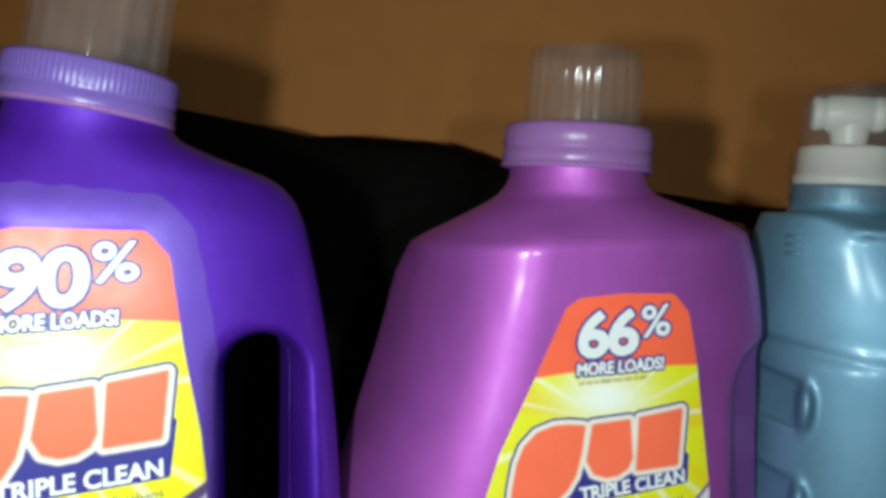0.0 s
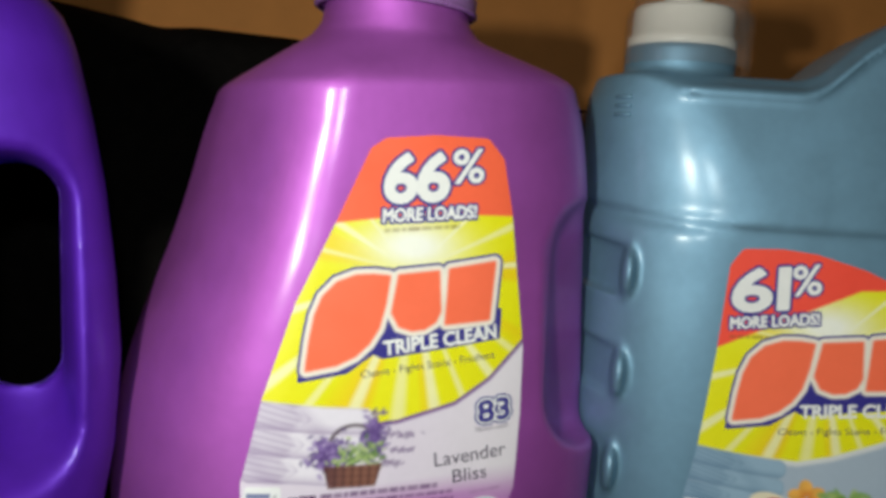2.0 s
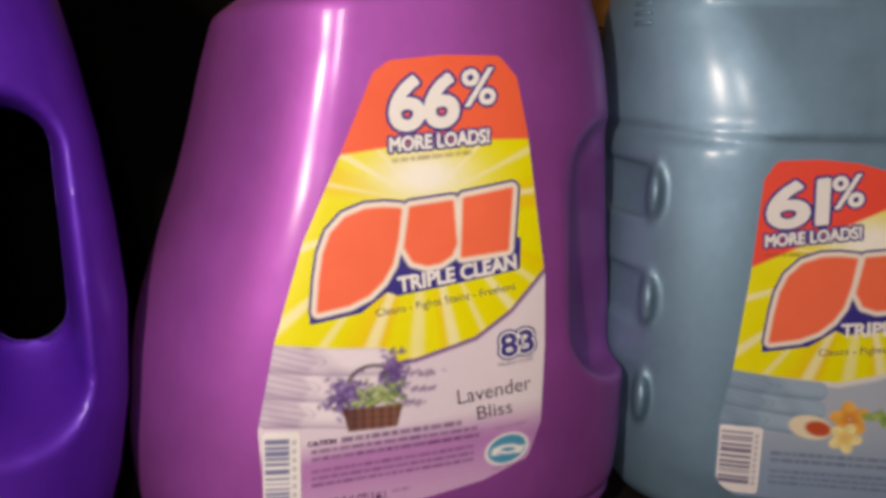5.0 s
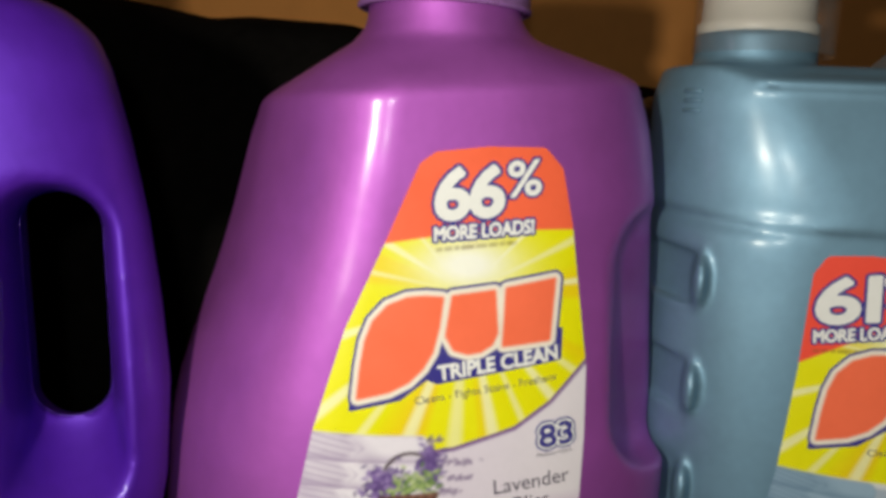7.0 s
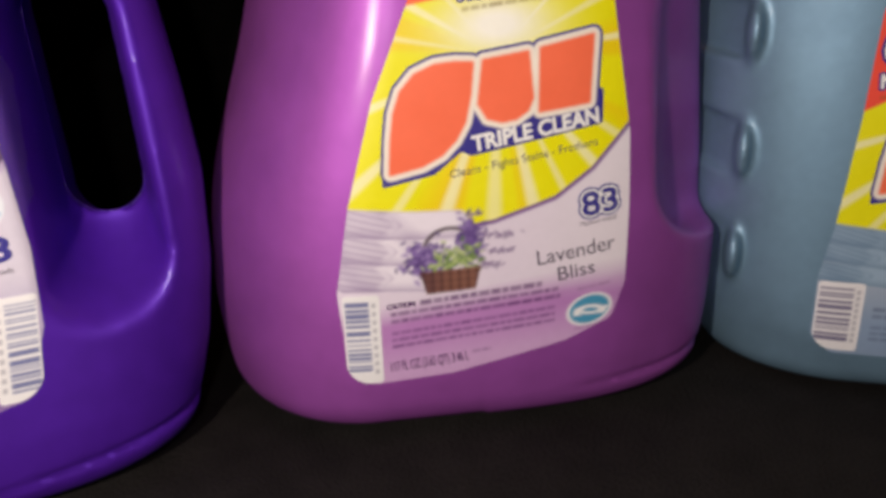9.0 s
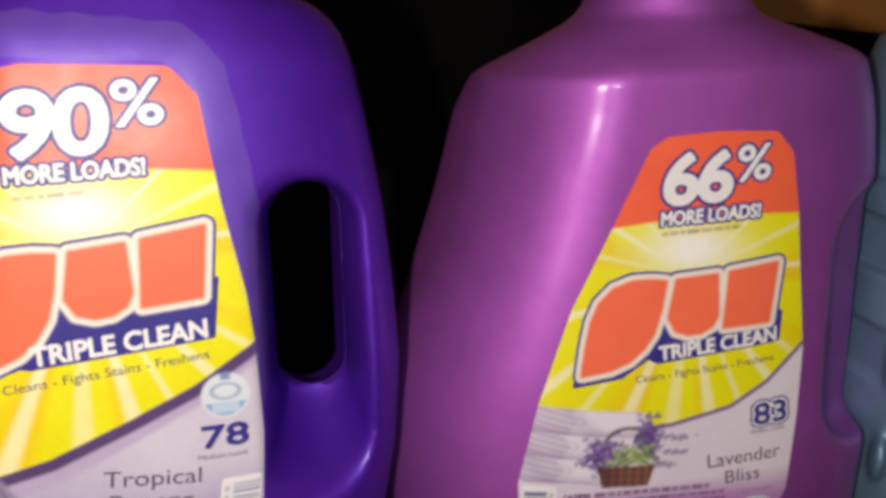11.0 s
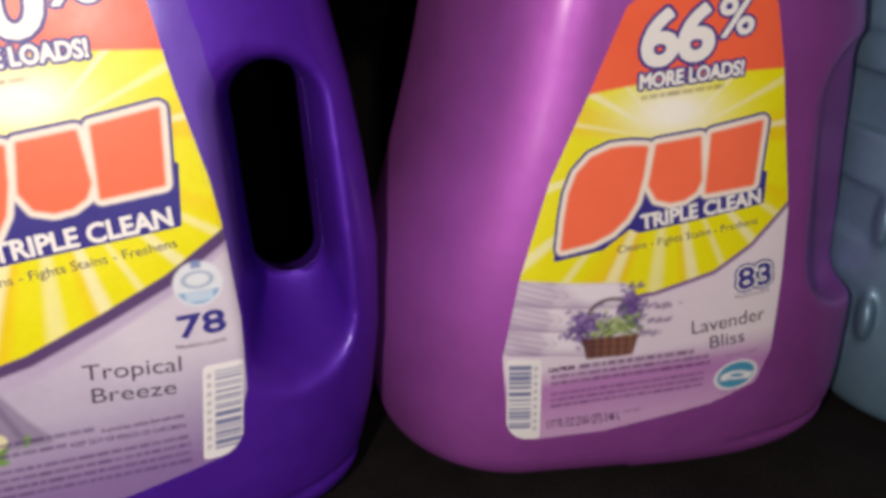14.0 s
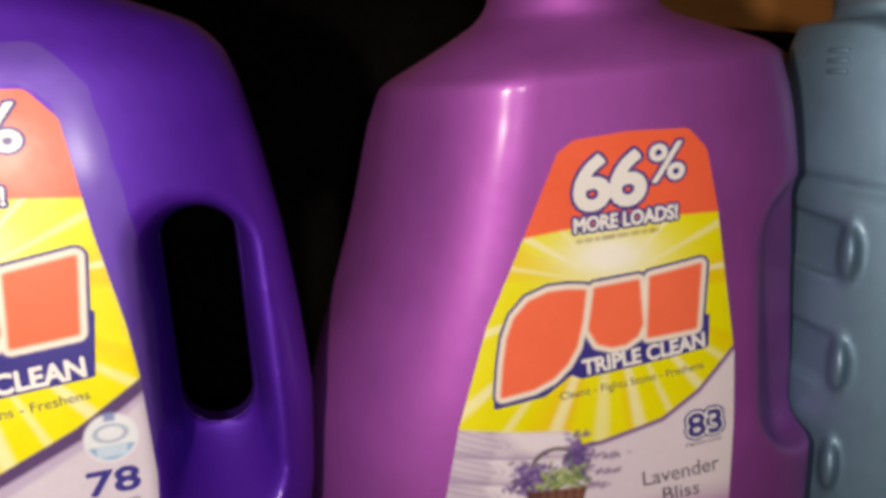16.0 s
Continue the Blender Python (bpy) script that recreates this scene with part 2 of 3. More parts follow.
def outline_of(text, u, z, width, height, angle, slant, tight=1.0):
    """The printed words as a mesh in the plane, its points at (u, z), and the edges that bound its letters."""
    data = bpy.data.curves.new("words", "FONT")
    data.body, data.size, data.resolution_u, data.space_character = text, 1.0, 4, tight
    ob = new("words", data)
    me = bpy.data.meshes.new_from_object(ob.evaluated_get(bpy.context.evaluated_depsgraph_get()))
    bpy.data.objects.remove(ob)
    bm = bmesh.new()
    bm.from_mesh(me)
    bmesh.ops.remove_doubles(bm, verts=bm.verts[:], dist=1e-5)
    bmesh.ops.triangulate(bm, faces=bm.faces[:])
    bm.verts.index_update()
    rim = [tuple(v.index for v in e.verts) for e in bm.edges if len(e.link_faces) == 1]
    P = np.array([v.co[:2] for v in bm.verts])
    x = (P[:, 0] - P[:, 0].min()) / (P[:, 0].max() - P[:, 0].min()) * width
    y = P[:, 1] / 0.73 * height
    x = x + y * slant
    a = radians(angle)
    return bm, np.stack([u + x * math.cos(a) - y * math.sin(a), z + x * math.sin(a) + y * math.cos(a)], -1), rim


def lettering(text, field, u, z, width, height, angle, m, parent, lift=0.45, fat=0.0, slant=0.0, rim=0.0, rim_m=None, tight=1.0):
    """Printed words: lower left corner at (u, z), width along the line, height of the capitals, on the bottle's front.
    fat thickens the strokes; rim lays a border of another ink under them."""
    label = f"printed words {text}".lower().replace("!", "")
    bm, P, edges = outline_of(text, u, z, width, height, angle, slant, tight)
    if not fat and not rim:
        w = front_of(field, P[:, 0], P[:, 1]) - lift
        for v, c in zip(bm.verts, np.stack([P[:, 0], w, P[:, 1]], -1) * 0.001):
            v.co = c
        return part("lettering", bm, m, parent, label, False)
    bm.free()

    def distance(x, y):
        d, inside = np.full(np.shape(x), 1e9), np.zeros(np.shape(x), bool)
        for i, k in edges:
            (ax, ay), (bx, by) = P[i], P[k]
            ex, ey, wx, wy = bx - ax, by - ay, x - ax, y - ay
            t = np.clip((wx * ex + wy * ey) / (ex * ex + ey * ey + 1e-12), 0, 1)
            d = np.minimum(d, (wx - ex * t) ** 2 + (wy - ey * t) ** 2)
            if ey:
                inside ^= ((ay > y) != (by > y)) & (x < ax + wy * ex / ey)
        return np.where(inside, -1, 1) * np.sqrt(d)
    grow = fat + rim + 1
    bounds = (P[:, 0].min() - grow, P[:, 0].max() + grow, P[:, 1].min() - grow, P[:, 1].max() + grow)
    if rim:
        sheet("lettering_border", field, lambda x, y: distance(x, y) - fat - rim, None, bounds, 0.4, lift - 0.18, rim_m, parent, "dark border round printed words")
    return sheet("lettering", field, lambda x, y: distance(x, y) - fat, None, bounds, 0.3, lift, m, parent, label)


def lathe(profile, segments=72, flutes=0, depth=0.0, lo=-1e9, hi=1e9, centre=(0, 0)):
    """A turned shell from (radius, z) pairs, with flutes between two heights."""
    verts, faces = [], []
    for r, z in profile:
        for n in range(segments):
            a = 2 * math.pi * n / segments
            q = r - (depth * (0.5 + 0.5 * math.cos(flutes * a)) if flutes and lo <= z <= hi and r > 4 else 0)
            verts.append((centre[0] + q * math.cos(a), centre[1] + q * math.sin(a), z))
    for k in range(len(profile) - 1):
        for n in range(segments):
            m = (n + 1) % segments
            faces.append((k * segments + n, k * segments + m, (k + 1) * segments + m, (k + 1) * segments + n))
    me = mesh_of("turned", verts, faces)
    bm = bmesh.new()
    bm.from_mesh(me)
    bmesh.ops.recalc_face_normals(bm, faces=bm.faces[:])
    return bm


def block(size, centre, bevel=0.0, segments=3):
    bm = bmesh.new()
    bmesh.ops.create_cube(bm, size=1)
    bmesh.ops.scale(bm, vec=size, verts=bm.verts)
    if bevel:
        bmesh.ops.bevel(bm, geom=bm.edges[:], offset=bevel, segments=segments, affect="EDGES", profile=0.5)
    bmesh.ops.translate(bm, vec=centre, verts=bm.verts)
    return bm


# ---- the room ----
def wall(name, size, centre, m, label):
    return tagged(part(name, block(size, centre), m, smooth=False), label, "wall", kind="structure")


wall("wall_north", (4.2, 0.12, 2.6), (0, 0.94, 0.85), PAINT, "tan painted wall behind the black couch")
# three darker walls, floor and ceiling are unseen, added to close the room
wall("wall_south", (4.2, 0.12, 2.6), (0, -2.66, 0.85), SHELL, "unseen plain brown wall added behind the camera")
wall("wall_west", (0.12, 3.48, 2.6), (-2.16, -0.86, 0.85), SHELL, "unseen plain brown side wall added to close the room")
wall("wall_east", (0.12, 3.48, 2.6), (2.16, -0.86, 0.85), SHELL, "unseen plain brown side wall added to close the room")
tagged(part("floor", block((4.4, 3.8, 0.1), (0, -0.85, -0.50)), BOARDS, smooth=False), "dark plain floor", "floor", kind="structure")
tagged(part("ceiling", block((4.4, 3.8, 0.1), (0, -0.85, 2.2)), SHELL, smooth=False), "unseen plain brown ceiling added to close the room", "ceiling", kind="structure")


# ---- the couch ----
def seat_cushion():
    nx, ny = 150, 90
    xs, ys = np.linspace(-0.85, 0.85, nx), np.linspace(-0.12, 0.70, ny)
    verts, faces = [], []
    for y in ys:
        for x in xs:
            near = math.exp(-((x - 0.07) / 0.25) ** 2 - ((y - 0.34) / 0.12) ** 2)
            fold = noise.noise((x * 5, y * 9, 0)) * 0.004 + noise.noise((x * 22, y * 30, 3)) * 0.0012
            edge = max(0.0, (0.0 - y) / 0.12)
            verts.append((x, y, -0.0045 * (1 - near) + (fold - 0.002) * (1 - 0.9 * near) - 0.05 * edge ** 2))
    for j in range(ny - 1):
        for i in range(nx - 1):
            a = j * nx + i
            faces.append((a, a + 1, a + nx + 1, a + nx))
    base = len(verts)
    rim = [i for i in range(nx)] + [j * nx + nx - 1 for j in range(1, ny)] + [(ny - 1) * nx + i for i in range(nx - 2, -1, -1)] + [j * nx for j in range(ny - 2, 0, -1)]
    for i in rim:
        verts.append((verts[i][0], verts[i][1], -0.16))
    for k in range(len(rim)):
        m = (k + 1) % len(rim)
        faces.append((rim[m], rim[k], base + k, base + m))
    faces.append(tuple(range(base, base + len(rim))))
    return mesh_of("seat", verts, faces, 1.0)


def back_cushion():
    top = curve_of([(-900, 345), (-400, 328), (-310, 312), (-265, 304), (-219, 297), (-180, 291), (-149, 285), (-117, 288), (-72, 286.5), (-36, 285.5),
                    (-11, 279), (15, 271), (80, 260), (165, 252), (240, 244), (900, 228)], 4.0)
    xs = np.r_[np.linspace(-900, -300, 13), np.linspace(-290, 320, 123), np.linspace(340, 900, 13)]
    ring = 26
    verts, faces = [], []
    for x in xs:
        h = float(top(x))
        for k in range(ring):
            a = 2 * math.pi * k / ring
            c, s = math.cos(a), math.sin(a)
            y = math.copysign(abs(c) ** 0.6, c) * 72
            z = math.copysign(abs(s) ** 0.5, s)
            wave = noise.noise((x * 0.012, k * 0.35, 7)) * 5 * (0 if z > 0.8 else 1)
            verts.append((x, 725 + y + wave - 34 * (1 - (z + 1) / 2), h - (1 - z) / 2 * (h + 150)))
    for i in range(len(xs) - 1):
        for k in range(ring):
            m = (k + 1) % ring
            faces.append((i * ring + k, i * ring + m, (i + 1) * ring + m, (i + 1) * ring + k))
    faces.append(tuple(range(ring)))
    faces.append(tuple(range((len(xs) - 1) * ring, len(xs) * ring))[::-1])
    return mesh_of("back", verts, faces)


couch = tagged(new("couch"), "black fabric couch with slumped back cushion against the tan wall", "couch")
couch.location = (0, 0, -0.45)
for name, data, m in (("seat_cushion", seat_cushion(), SEAT), ("back_cushion", back_cushion(), BLACK),
                      ("base", block((1.72, 0.80, 0.29), (0, 0.29, -0.305), 0.02), BLACK)):
    ob = part(name, data, m, couch)
    ob.matrix_parent_inverse = Matrix.Translation((0, 0, 0.45))


# ---- bottles ----
def bottle_at(name, place, yaw, lean, label, category):
    ob = tagged(new(name), label, category, "detergent bottles in a row")
    ob.matrix_basis = pose(*place, 0, lean, yaw)
    return ob


def flask(left, right, near, far, power, shear, base, flat, girth, soft=11.0):
    """Field of a lofted flask from its side, front and back lines; shear tips the shoulder. The left flank rounds away from the flat
    part of the face to the depth girth, where the flask is widest."""
    def field(u, w, z):
        s = np.clip((z - 90) / 130, 0, 1)
        zz = z - shear * (u + 17) * s * s * (3 - 2 * s)
        l, r, f, b, n = left(zz), right(zz), near(zz), far(zz), power(zz)
        c, a, m, d = (l + r) / 2, (r - l) / 2, (f + b) / 2, (b - f) / 2
        g, deep = flat(zz), girth(zz)
        e = ((np.abs(u - c) / a) ** n + (np.abs(w - m) / d) ** n) ** (1 / n)
        y = np.where(w < deep, (deep - w) / (deep - f), (w - deep) / (b - deep))
        q = np.hypot(np.maximum(((c - u) / a - g) / (1 - g), 0), y)
        k = np.clip((n - 2) * 2, 0, 1)
        e = np.where(u < c, q * k + e * (1 - k), e)
        return smax((e - 1) * np.minimum(a, d), base - z, soft)
    return field


def strokes(art, rows, color, strength, seed):
    """Unreadable small print: broken bars along tilted lines (u0, u1, z, height, angle)."""
    rng = random.Random(seed)
    for u0, u1, z0, h, angle in rows:
        t = math.tan(radians(angle))
        u = u0
        while u < u1:
            step = rng.uniform(1.6, 5.0)
            end = min(u + step, u1)
            mid = (u + end) / 2
            d = box2(art.u, art.z - t * (art.u - u0), mid, z0, (end - u) / 2, h / 2, 0.2)
            art.fill(d, color, 0.45, strength * rng.uniform(0.65, 1.0))
            u = end + 0.7


def sunburst(art, cu, cz, gu, gz, rim):
    """Yellow field with orange wedges, pale rays and a bright glow."""
    a = np.arctan2(art.z - cz, art.u - cu)
    r = np.hypot(art.u - cu, art.z - cz)
    art.fill(rim, (240, 234, 10), 0.4)
    inside = np.clip(0.5 - rim / 0.8, 0, 1)
    wedge = np.clip(np.sin(a * 9 + 0.6) * 2 + 0.2, 0, 1) * np.clip(np.sin(a * 4 + 2.2) * 1.5 + 0.2, 0, 1)
    art.blend(inside * wedge * 0.5 * np.clip((r - 10) / 30, 0, 1), (246, 190, 24))
    for k, (where, wide) in enumerate(((-2.45, 0.035), (-2.2, 0.028), (-1.93, 0.05), (-1.62, 0.06), (-1.35, 0.05), (-1.12, 0.028), (-0.85, 0.04), (-0.6, 0.03),
                                       (0.1, 0.03), (0.45, 0.035), (0.8, 0.03), (2.3, 0.035), (2.62, 0.045), (2.95, 0.03), (-2.8, 0.035))):
        off = np.abs((a - where + math.pi) % (2 * math.pi) - math.pi)
        ray = np.clip(1.5 - off / (wide * 0.8), 0, 1) * np.clip((r - 6) / 14, 0, 1)
        art.blend(inside * ray * (0.85 if k % 2 == 0 else 0.6), (250, 246, 190))
    glow = np.exp(-(((art.u - gu) / 17) ** 2 + ((art.z - gz) / 9.5) ** 2))
    art.blend(inside * glow * 1.1, (255, 253, 240))


def towels(art, u0, z0, wide, each, count, light, dark):
    """A printed stack of folded towels: layered ends to the left, a rolled fold, smooth cloth to the right."""
    for k in range(count):
        cz = z0 + each * (k + 0.5)
        x = art.u - u0
        y = art.z - cz + 0.06 * x - 0.5 * np.sin(x * 0.09 + k)
        d = box2(x, y, wide / 2, 0, wide / 2, each / 2 - 0.1, each * 0.42)
        on = np.clip(0.5 - d, 0, 1)
        art.fill(d, light, 0.6)
        art.blend(on * np.clip(-y / each * 1.6 - 0.1, 0, 1) ** 1.5, dark)
        art.blend(on * np.clip(np.sin(x * 0.21 + 1.3 * k + 0.2 * y), 0, 1) ** 2 * 0.22, dark)
        turn = 19.0 + 2.0 * k + 1.5 * np.cos(y * 0.9)
        inner = on * np.clip((turn - x) / 3.0, 0, 1)
        art.blend(inner * 0.30, dark)
        art.blend(inner * np.clip(np.sin((y + 0.18 * x) * 2 * math.pi / (each * 0.24)), 0, 1) ** 2 * 0.45, dark)
        art.blend(on * np.exp(-((x - turn - 0.6) / 0.9) ** 2) * np.clip(1 - np.abs(y) / (0.42 * each), 0, 1) * 0.35, dark)
        art.blend(on * np.clip(1 - np.abs(d + 0.25) / 0.5, 0, 1) * 0.35, dark)


def flower(art, cu, cz, r, petal, heart, turn=0.0):
    """A printed five-petalled flower with a coloured heart."""
    for k in range(5):
        a = turn + k * 2 * math.pi / 5
        x, y = art.u - cu - 0.62 * r * math.cos(a), art.z - cz - 0.62 * r * math.sin(a)
        p, q = x * math.cos(a) + y * math.sin(a), -x * math.sin(a) + y * math.cos(a)
        d = (np.hypot(p / 1.25, q) - 0.42 * r)
        art.fill(d, petal, 0.4)
        art.blend(np.clip(0.5 - d, 0, 1) * np.clip(q / r + 0.15, 0, 1) * 0.8, tuple(int(c * 0.78) for c in petal))
        art.blend(np.clip(0.5 - d, 0, 1) * np.clip(-p / (0.5 * r), 0, 1) * 0.9, heart)


def blobs(art, cu, cz, su, sz, count, size, colors, seed):
    rng = random.Random(seed)
    for _ in range(count):
        u, z = rng.gauss(cu, su), rng.gauss(cz, sz)
        a = rng.uniform(0, 3.14)
        x, y = art.u - u, art.z - z
        p, q = x * math.cos(a) + y * math.sin(a), -x * math.sin(a) + y * math.cos(a)
        s = size * rng.uniform(0.6, 1.3)
        art.fill((np.hypot(p / 1.8, q) - s) * 0.8, rng.choice(colors), 0.4, 0.9)


def emblem(field, du, dz, parent, scale=1.0, ground=None):
    """The maker's mark as three plain slabs on a pale and a navy ground."""
    def at(pts):
        return [(du + u * scale, dz + z * scale) for u, z in pts]
    slabs = [at([(-51.0, 107.5), (-50.0, 119), (-48.6, 128), (-46.0, 135), (-41, 140.5), (-34, 143.4), (-27, 144.0), (-21.2, 143.6), (-22.4, 133), (-24.5, 124),
                 (-28, 118), (-33, 113.2), (-40, 109.8)]),
             at([(-17.0, 144.2), (-1.6, 146.4), (-0.2, 131), (-2.0, 127), (-6, 124.4), (-11, 123.6), (-16, 125), (-19.0, 130)]),
             at([(3.4, 147.4), (22.0, 151.0), (20.6, 128.5), (2.8, 126.4)])]
    back = ground or at([(-53.5, 103.5), (-53.0, 110), (-36, 118), (-22, 126), (25.4, 132), (25.2, 121.2), (-22, 112.9), (-26, 114.6), (-36, 107)])

    def slab(u, z):
        return np.minimum.reduce([poly2(u, z, p) for p in slabs])

    def art(u, z):
        a = Art(u, z, (58, 52, 140))
        d = slab(u, z)
        a.fill(d - 2.7, (250, 240, 226), 0.4)
        a.fill(d - 1.3, (240, 196, 170), 0.5, 0.6)
        a.fill(d - 0.7, (252, 116, 80), 0.4)
        return a.rgb
    outer = [p for ring in (*slabs, back) for p in ring]
    us, zs = [p[0] for p in outer], [p[1] for p in outer]
    return sheet("emblem", field, lambda u, z: np.minimum(slab(u, z) - 3.7, poly2(u, z, back) - 0.8), art, (min(us) - 5, max(us) + 5, min(zs) - 5, max(zs) + 5), 0.5, 0.42, PRINT, parent,
                 "red slab-shaped mark with cream and navy borders")


def barcode(field, u0, u1, z0, z1, parent, seed, bars_left, ink=(92, 100, 156), tip=0.0):
    rng = random.Random(seed)
    rows, z = [], z1 - 2.5
    while z > z0 + 4:
        h = rng.choice((0.5, 0.8, 1.2, 1.9))
        rows.append((z - h, z))
        z -= h + rng.choice((0.5, 0.8, 1.3))

    def art(u, zz):
        a = Art(u, zz, (240, 238, 240))
        u = u - tip * (zz - z1)
        lo, hi = (u0 + 0.8, u1 - 4) if bars_left else (u0 + 4, u1 - 0.6)
        for b, t in rows:
            a.fill(box2(u, zz, (lo + hi) / 2, (b + t) / 2, (hi - lo) / 2, (t - b) / 2, 0.05), ink, 0.3, 0.9)
        edge = u1 - 2.2 if bars_left else u0 + 2.0
        for k in range(9):
            a.fill(box2(u, zz, edge, z0 + 5 + k * (z1 - z0 - 9) / 8, 0.7, 0.9, 0.3), (110, 110, 130), 0.4, 0.5)
        return a.rgb
    corner = 9.0
    return sheet("barcode", field, lambda u, z: (lambda u, z: smax(box2(u, z, (u0 + u1) / 2, (z0 + z1) / 2, (u1 - u0) / 2, (z1 - z0) / 2, 1.5),
                 np.hypot(np.maximum((corner - (u - u0)) if bars_left else (corner - (u1 - u)), 0), np.maximum(corner - (z - z0), 0)) - corner, 0.3))(u - tip * (z - z1), z),
                 art, (u0 - 1 - 40 * tip, u1 + 1, z0 - 1, z1 + 1), 0.5, 0.40, PRINT, parent, "white barcode patch with dark stripes")


def percent(field, number, u, z, parent, size=1.0, angle=6.0, wide=1.0):
    """White figures with navy rims, and the line of words under them."""
    lettering(number, field, u + 0.6, z + 8.2, 24.8 * size * wide, 18.7 * size, angle, WHITE, parent, 0.62, 0.92, 0.10, 1.1, NAVY, 0.72 if "1" in number else 0.92)
    lettering("%", field, u + 27.2 * size * wide, z + 17.4, 12.6 * size * wide, 13.4 * size, angle, WHITE, parent, 0.66, 0.35, 0.06, 0.9, NAVY)
    lettering("MORE LOADS!", field, u + 0.4, z + 0.4, 37.6 * size, 5.2 * size, angle, WHITE, parent, 0.70, 0.28, 0.06, 0.8, NAVY)


# the orchid bottle in the middle, with a scooped grip
def orchid_bottle():
    thing = bottle_at("detergent_bottle", (0.075, 0.331, 0.0), 12.6, 0.0,
                      "orchid purple detergent bottle with yellow label, standing on the couch", "detergent bottle")
    left = curve_of([(0, -117), (20, -122), (40, -124.5), (60, -125), (80, -123), (100, -120), (120, -114), (140, -108), (160, -102.5), (180, -98), (203, -93.5),
                     (220, -88), (225, -80), (240, -53), (246, -48), (253, -47), (270, -47)], 1.4, 204)
    right = curve_of([(0, 80), (20, 86), (40, 88), (60, 89), (80, 89), (100, 87), (120, 84), (140, 81), (160, 79), (180, 76), (196, 73), (207, 70),
                      (220, 65), (224, 58), (238, 21), (245, 14.5), (253, 13), (270, 13)], 1.4, 204)
    near = curve_of([(0, -3), (30, -5.5), (60, -4), (98, -1.5), (165, 4.5), (205, 4.5), (219, 4), (225, 7), (239, 16), (270, 16)], 1.4, 204)
    far = curve_of([(0, 98), (60, 100), (165, 102), (217, 100), (238, 78), (246, 76), (270, 76)], 3)
    power = curve_of([(0, 2.7), (205, 2.7), (224, 2.5), (240, 2.0), (270, 2.0)], 2)
    flat = curve_of([(0, 0.43), (220, 0.33)], 20)
    girth = curve_of([(0, 62), (80, 64), (150, 84), (205, 90), (225, 70), (240, 46), (270, 46)], 3)
    shape = flask(left, right, near, far, power, 0.09, 3.0, flat, girth, 15.0)

    def field(u, w, z):
        d = smax(shape(u, w, z), z - 262, 2)
        lean = (z - 125) * -0.05
        grip = box2(u, z, 92 + lean, 124, 43, 53, 24)
        floor = np.minimum(17 + 0.80 * np.maximum(u - 50, 0), 48)
        d = smax(d, -smax(grip, (w - floor) * 0.8, 12), 4.5)
        groove = np.clip((u - 10) / 30, 0, 1) * np.exp(-((z - 17 - 0.06 * (u - 40)) / 1.6) ** 2)
        return d + 1.3 * groove
    part("body", mesh_of("body", *net(field, (-138, -16, -4), (104, 106, 268), 2.0)), ORCHID, thing)
    ring = part("neck_ring", lathe([(30, 251.5), (33.4, 252), (34, 254), (34, 258), (33.3, 259), (33.3, 260), (34, 261), (33.6, 268), (32.6, 270), (26, 270.6)], 144, 0, centre=(-17, 46)),
                LILAC, thing, "translucent lilac screw ring")
    part("seal_bead", lathe([(33.4, 250.6), (34.5, 251.2), (34.7, 252), (34.2, 252.8), (33.2, 253)], 96, centre=(-17, 46)), LILAC, ring)
    part("measuring_cap", lathe([(26.6, 269), (26.6, 272), (26.2, 288), (25.6, 302), (24.6, 304.4), (22, 305), (0.2, 305), (0.2, 303.6), (21.5, 303.4), (23.6, 302.4), (24.4, 300), (25, 288), (25.3, 269)],
                                 216, 24, 0.7, 271, 303, (-15.5, 46)), FROST, thing, "clear ribbed measuring cap")
    edge = [(-24, 193), (-6, 195.5), (14, 196), (19.5, 190.5), (24.7, 170.5), (33, 117), (33.4, 90), (32.5, 60), (28, 48.5), (11, 42), (-32, 33.2), (-60, 31.5), (-67.5, 40), (-69, 64), (-63, 95), (-52.5, 131), (-39.5, 161), (-28, 190)]
    curve = [(-80, 96), (-50, 84), (-15, 88.5), (8, 95.5), (22, 105), (40, 124)]

    def art(u, z):
        a = Art(u, z, (226, 214, 230))
        a.blend(np.clip((66 - z + 0.12 * u) / 9, 0, 1) * 0.9, (180, 116, 188))
        a.blend(np.clip((52 - z + 0.12 * u) / 14, 0, 1) * 0.45, (224, 196, 226))
        a.blend(np.clip((u + 10) / 40, 0, 1) * np.clip((z - 55) / 15, 0, 1) * 0.7, (240, 232, 238))
        rim = poly2(u, z, curve + [(60, 230), (-90, 230)])
        a.fill(rim - 1.6, (124, 84, 150), 0.6)
        sunburst(a, -12, 146, -12, 156, rim)
        top = z - (165.5 + 0.10 * (u + 10) + 2.5 * np.cos((u + 10) / 28))
        a.fill(-top, (248, 106, 70), 0.4)
        strokes(a, [(-24, 6, 161.3, 1.4, 6.5)], (120, 96, 40), 0.7, 4)
        towels(a, -74, 65, 50, 10.3, 3, (238, 230, 242), (142, 116, 162))
        a.fill(np.abs(np.hypot((u + 31) / 1.15, z - 78) - 8.5) - 0.7 + 3 * (z < 76), (70, 50, 60), 0.5, 0.9)
        blobs(a, -40, 75, 3.6, 3.4, 170, 0.75, ((104, 80, 142), (134, 108, 172), (86, 62, 122), (156, 132, 188)), 1)
        blobs(a, -23.5, 82, 2.4, 4.4, 130, 0.65, ((104, 80, 142), (134, 108, 172), (92, 68, 130)), 2)
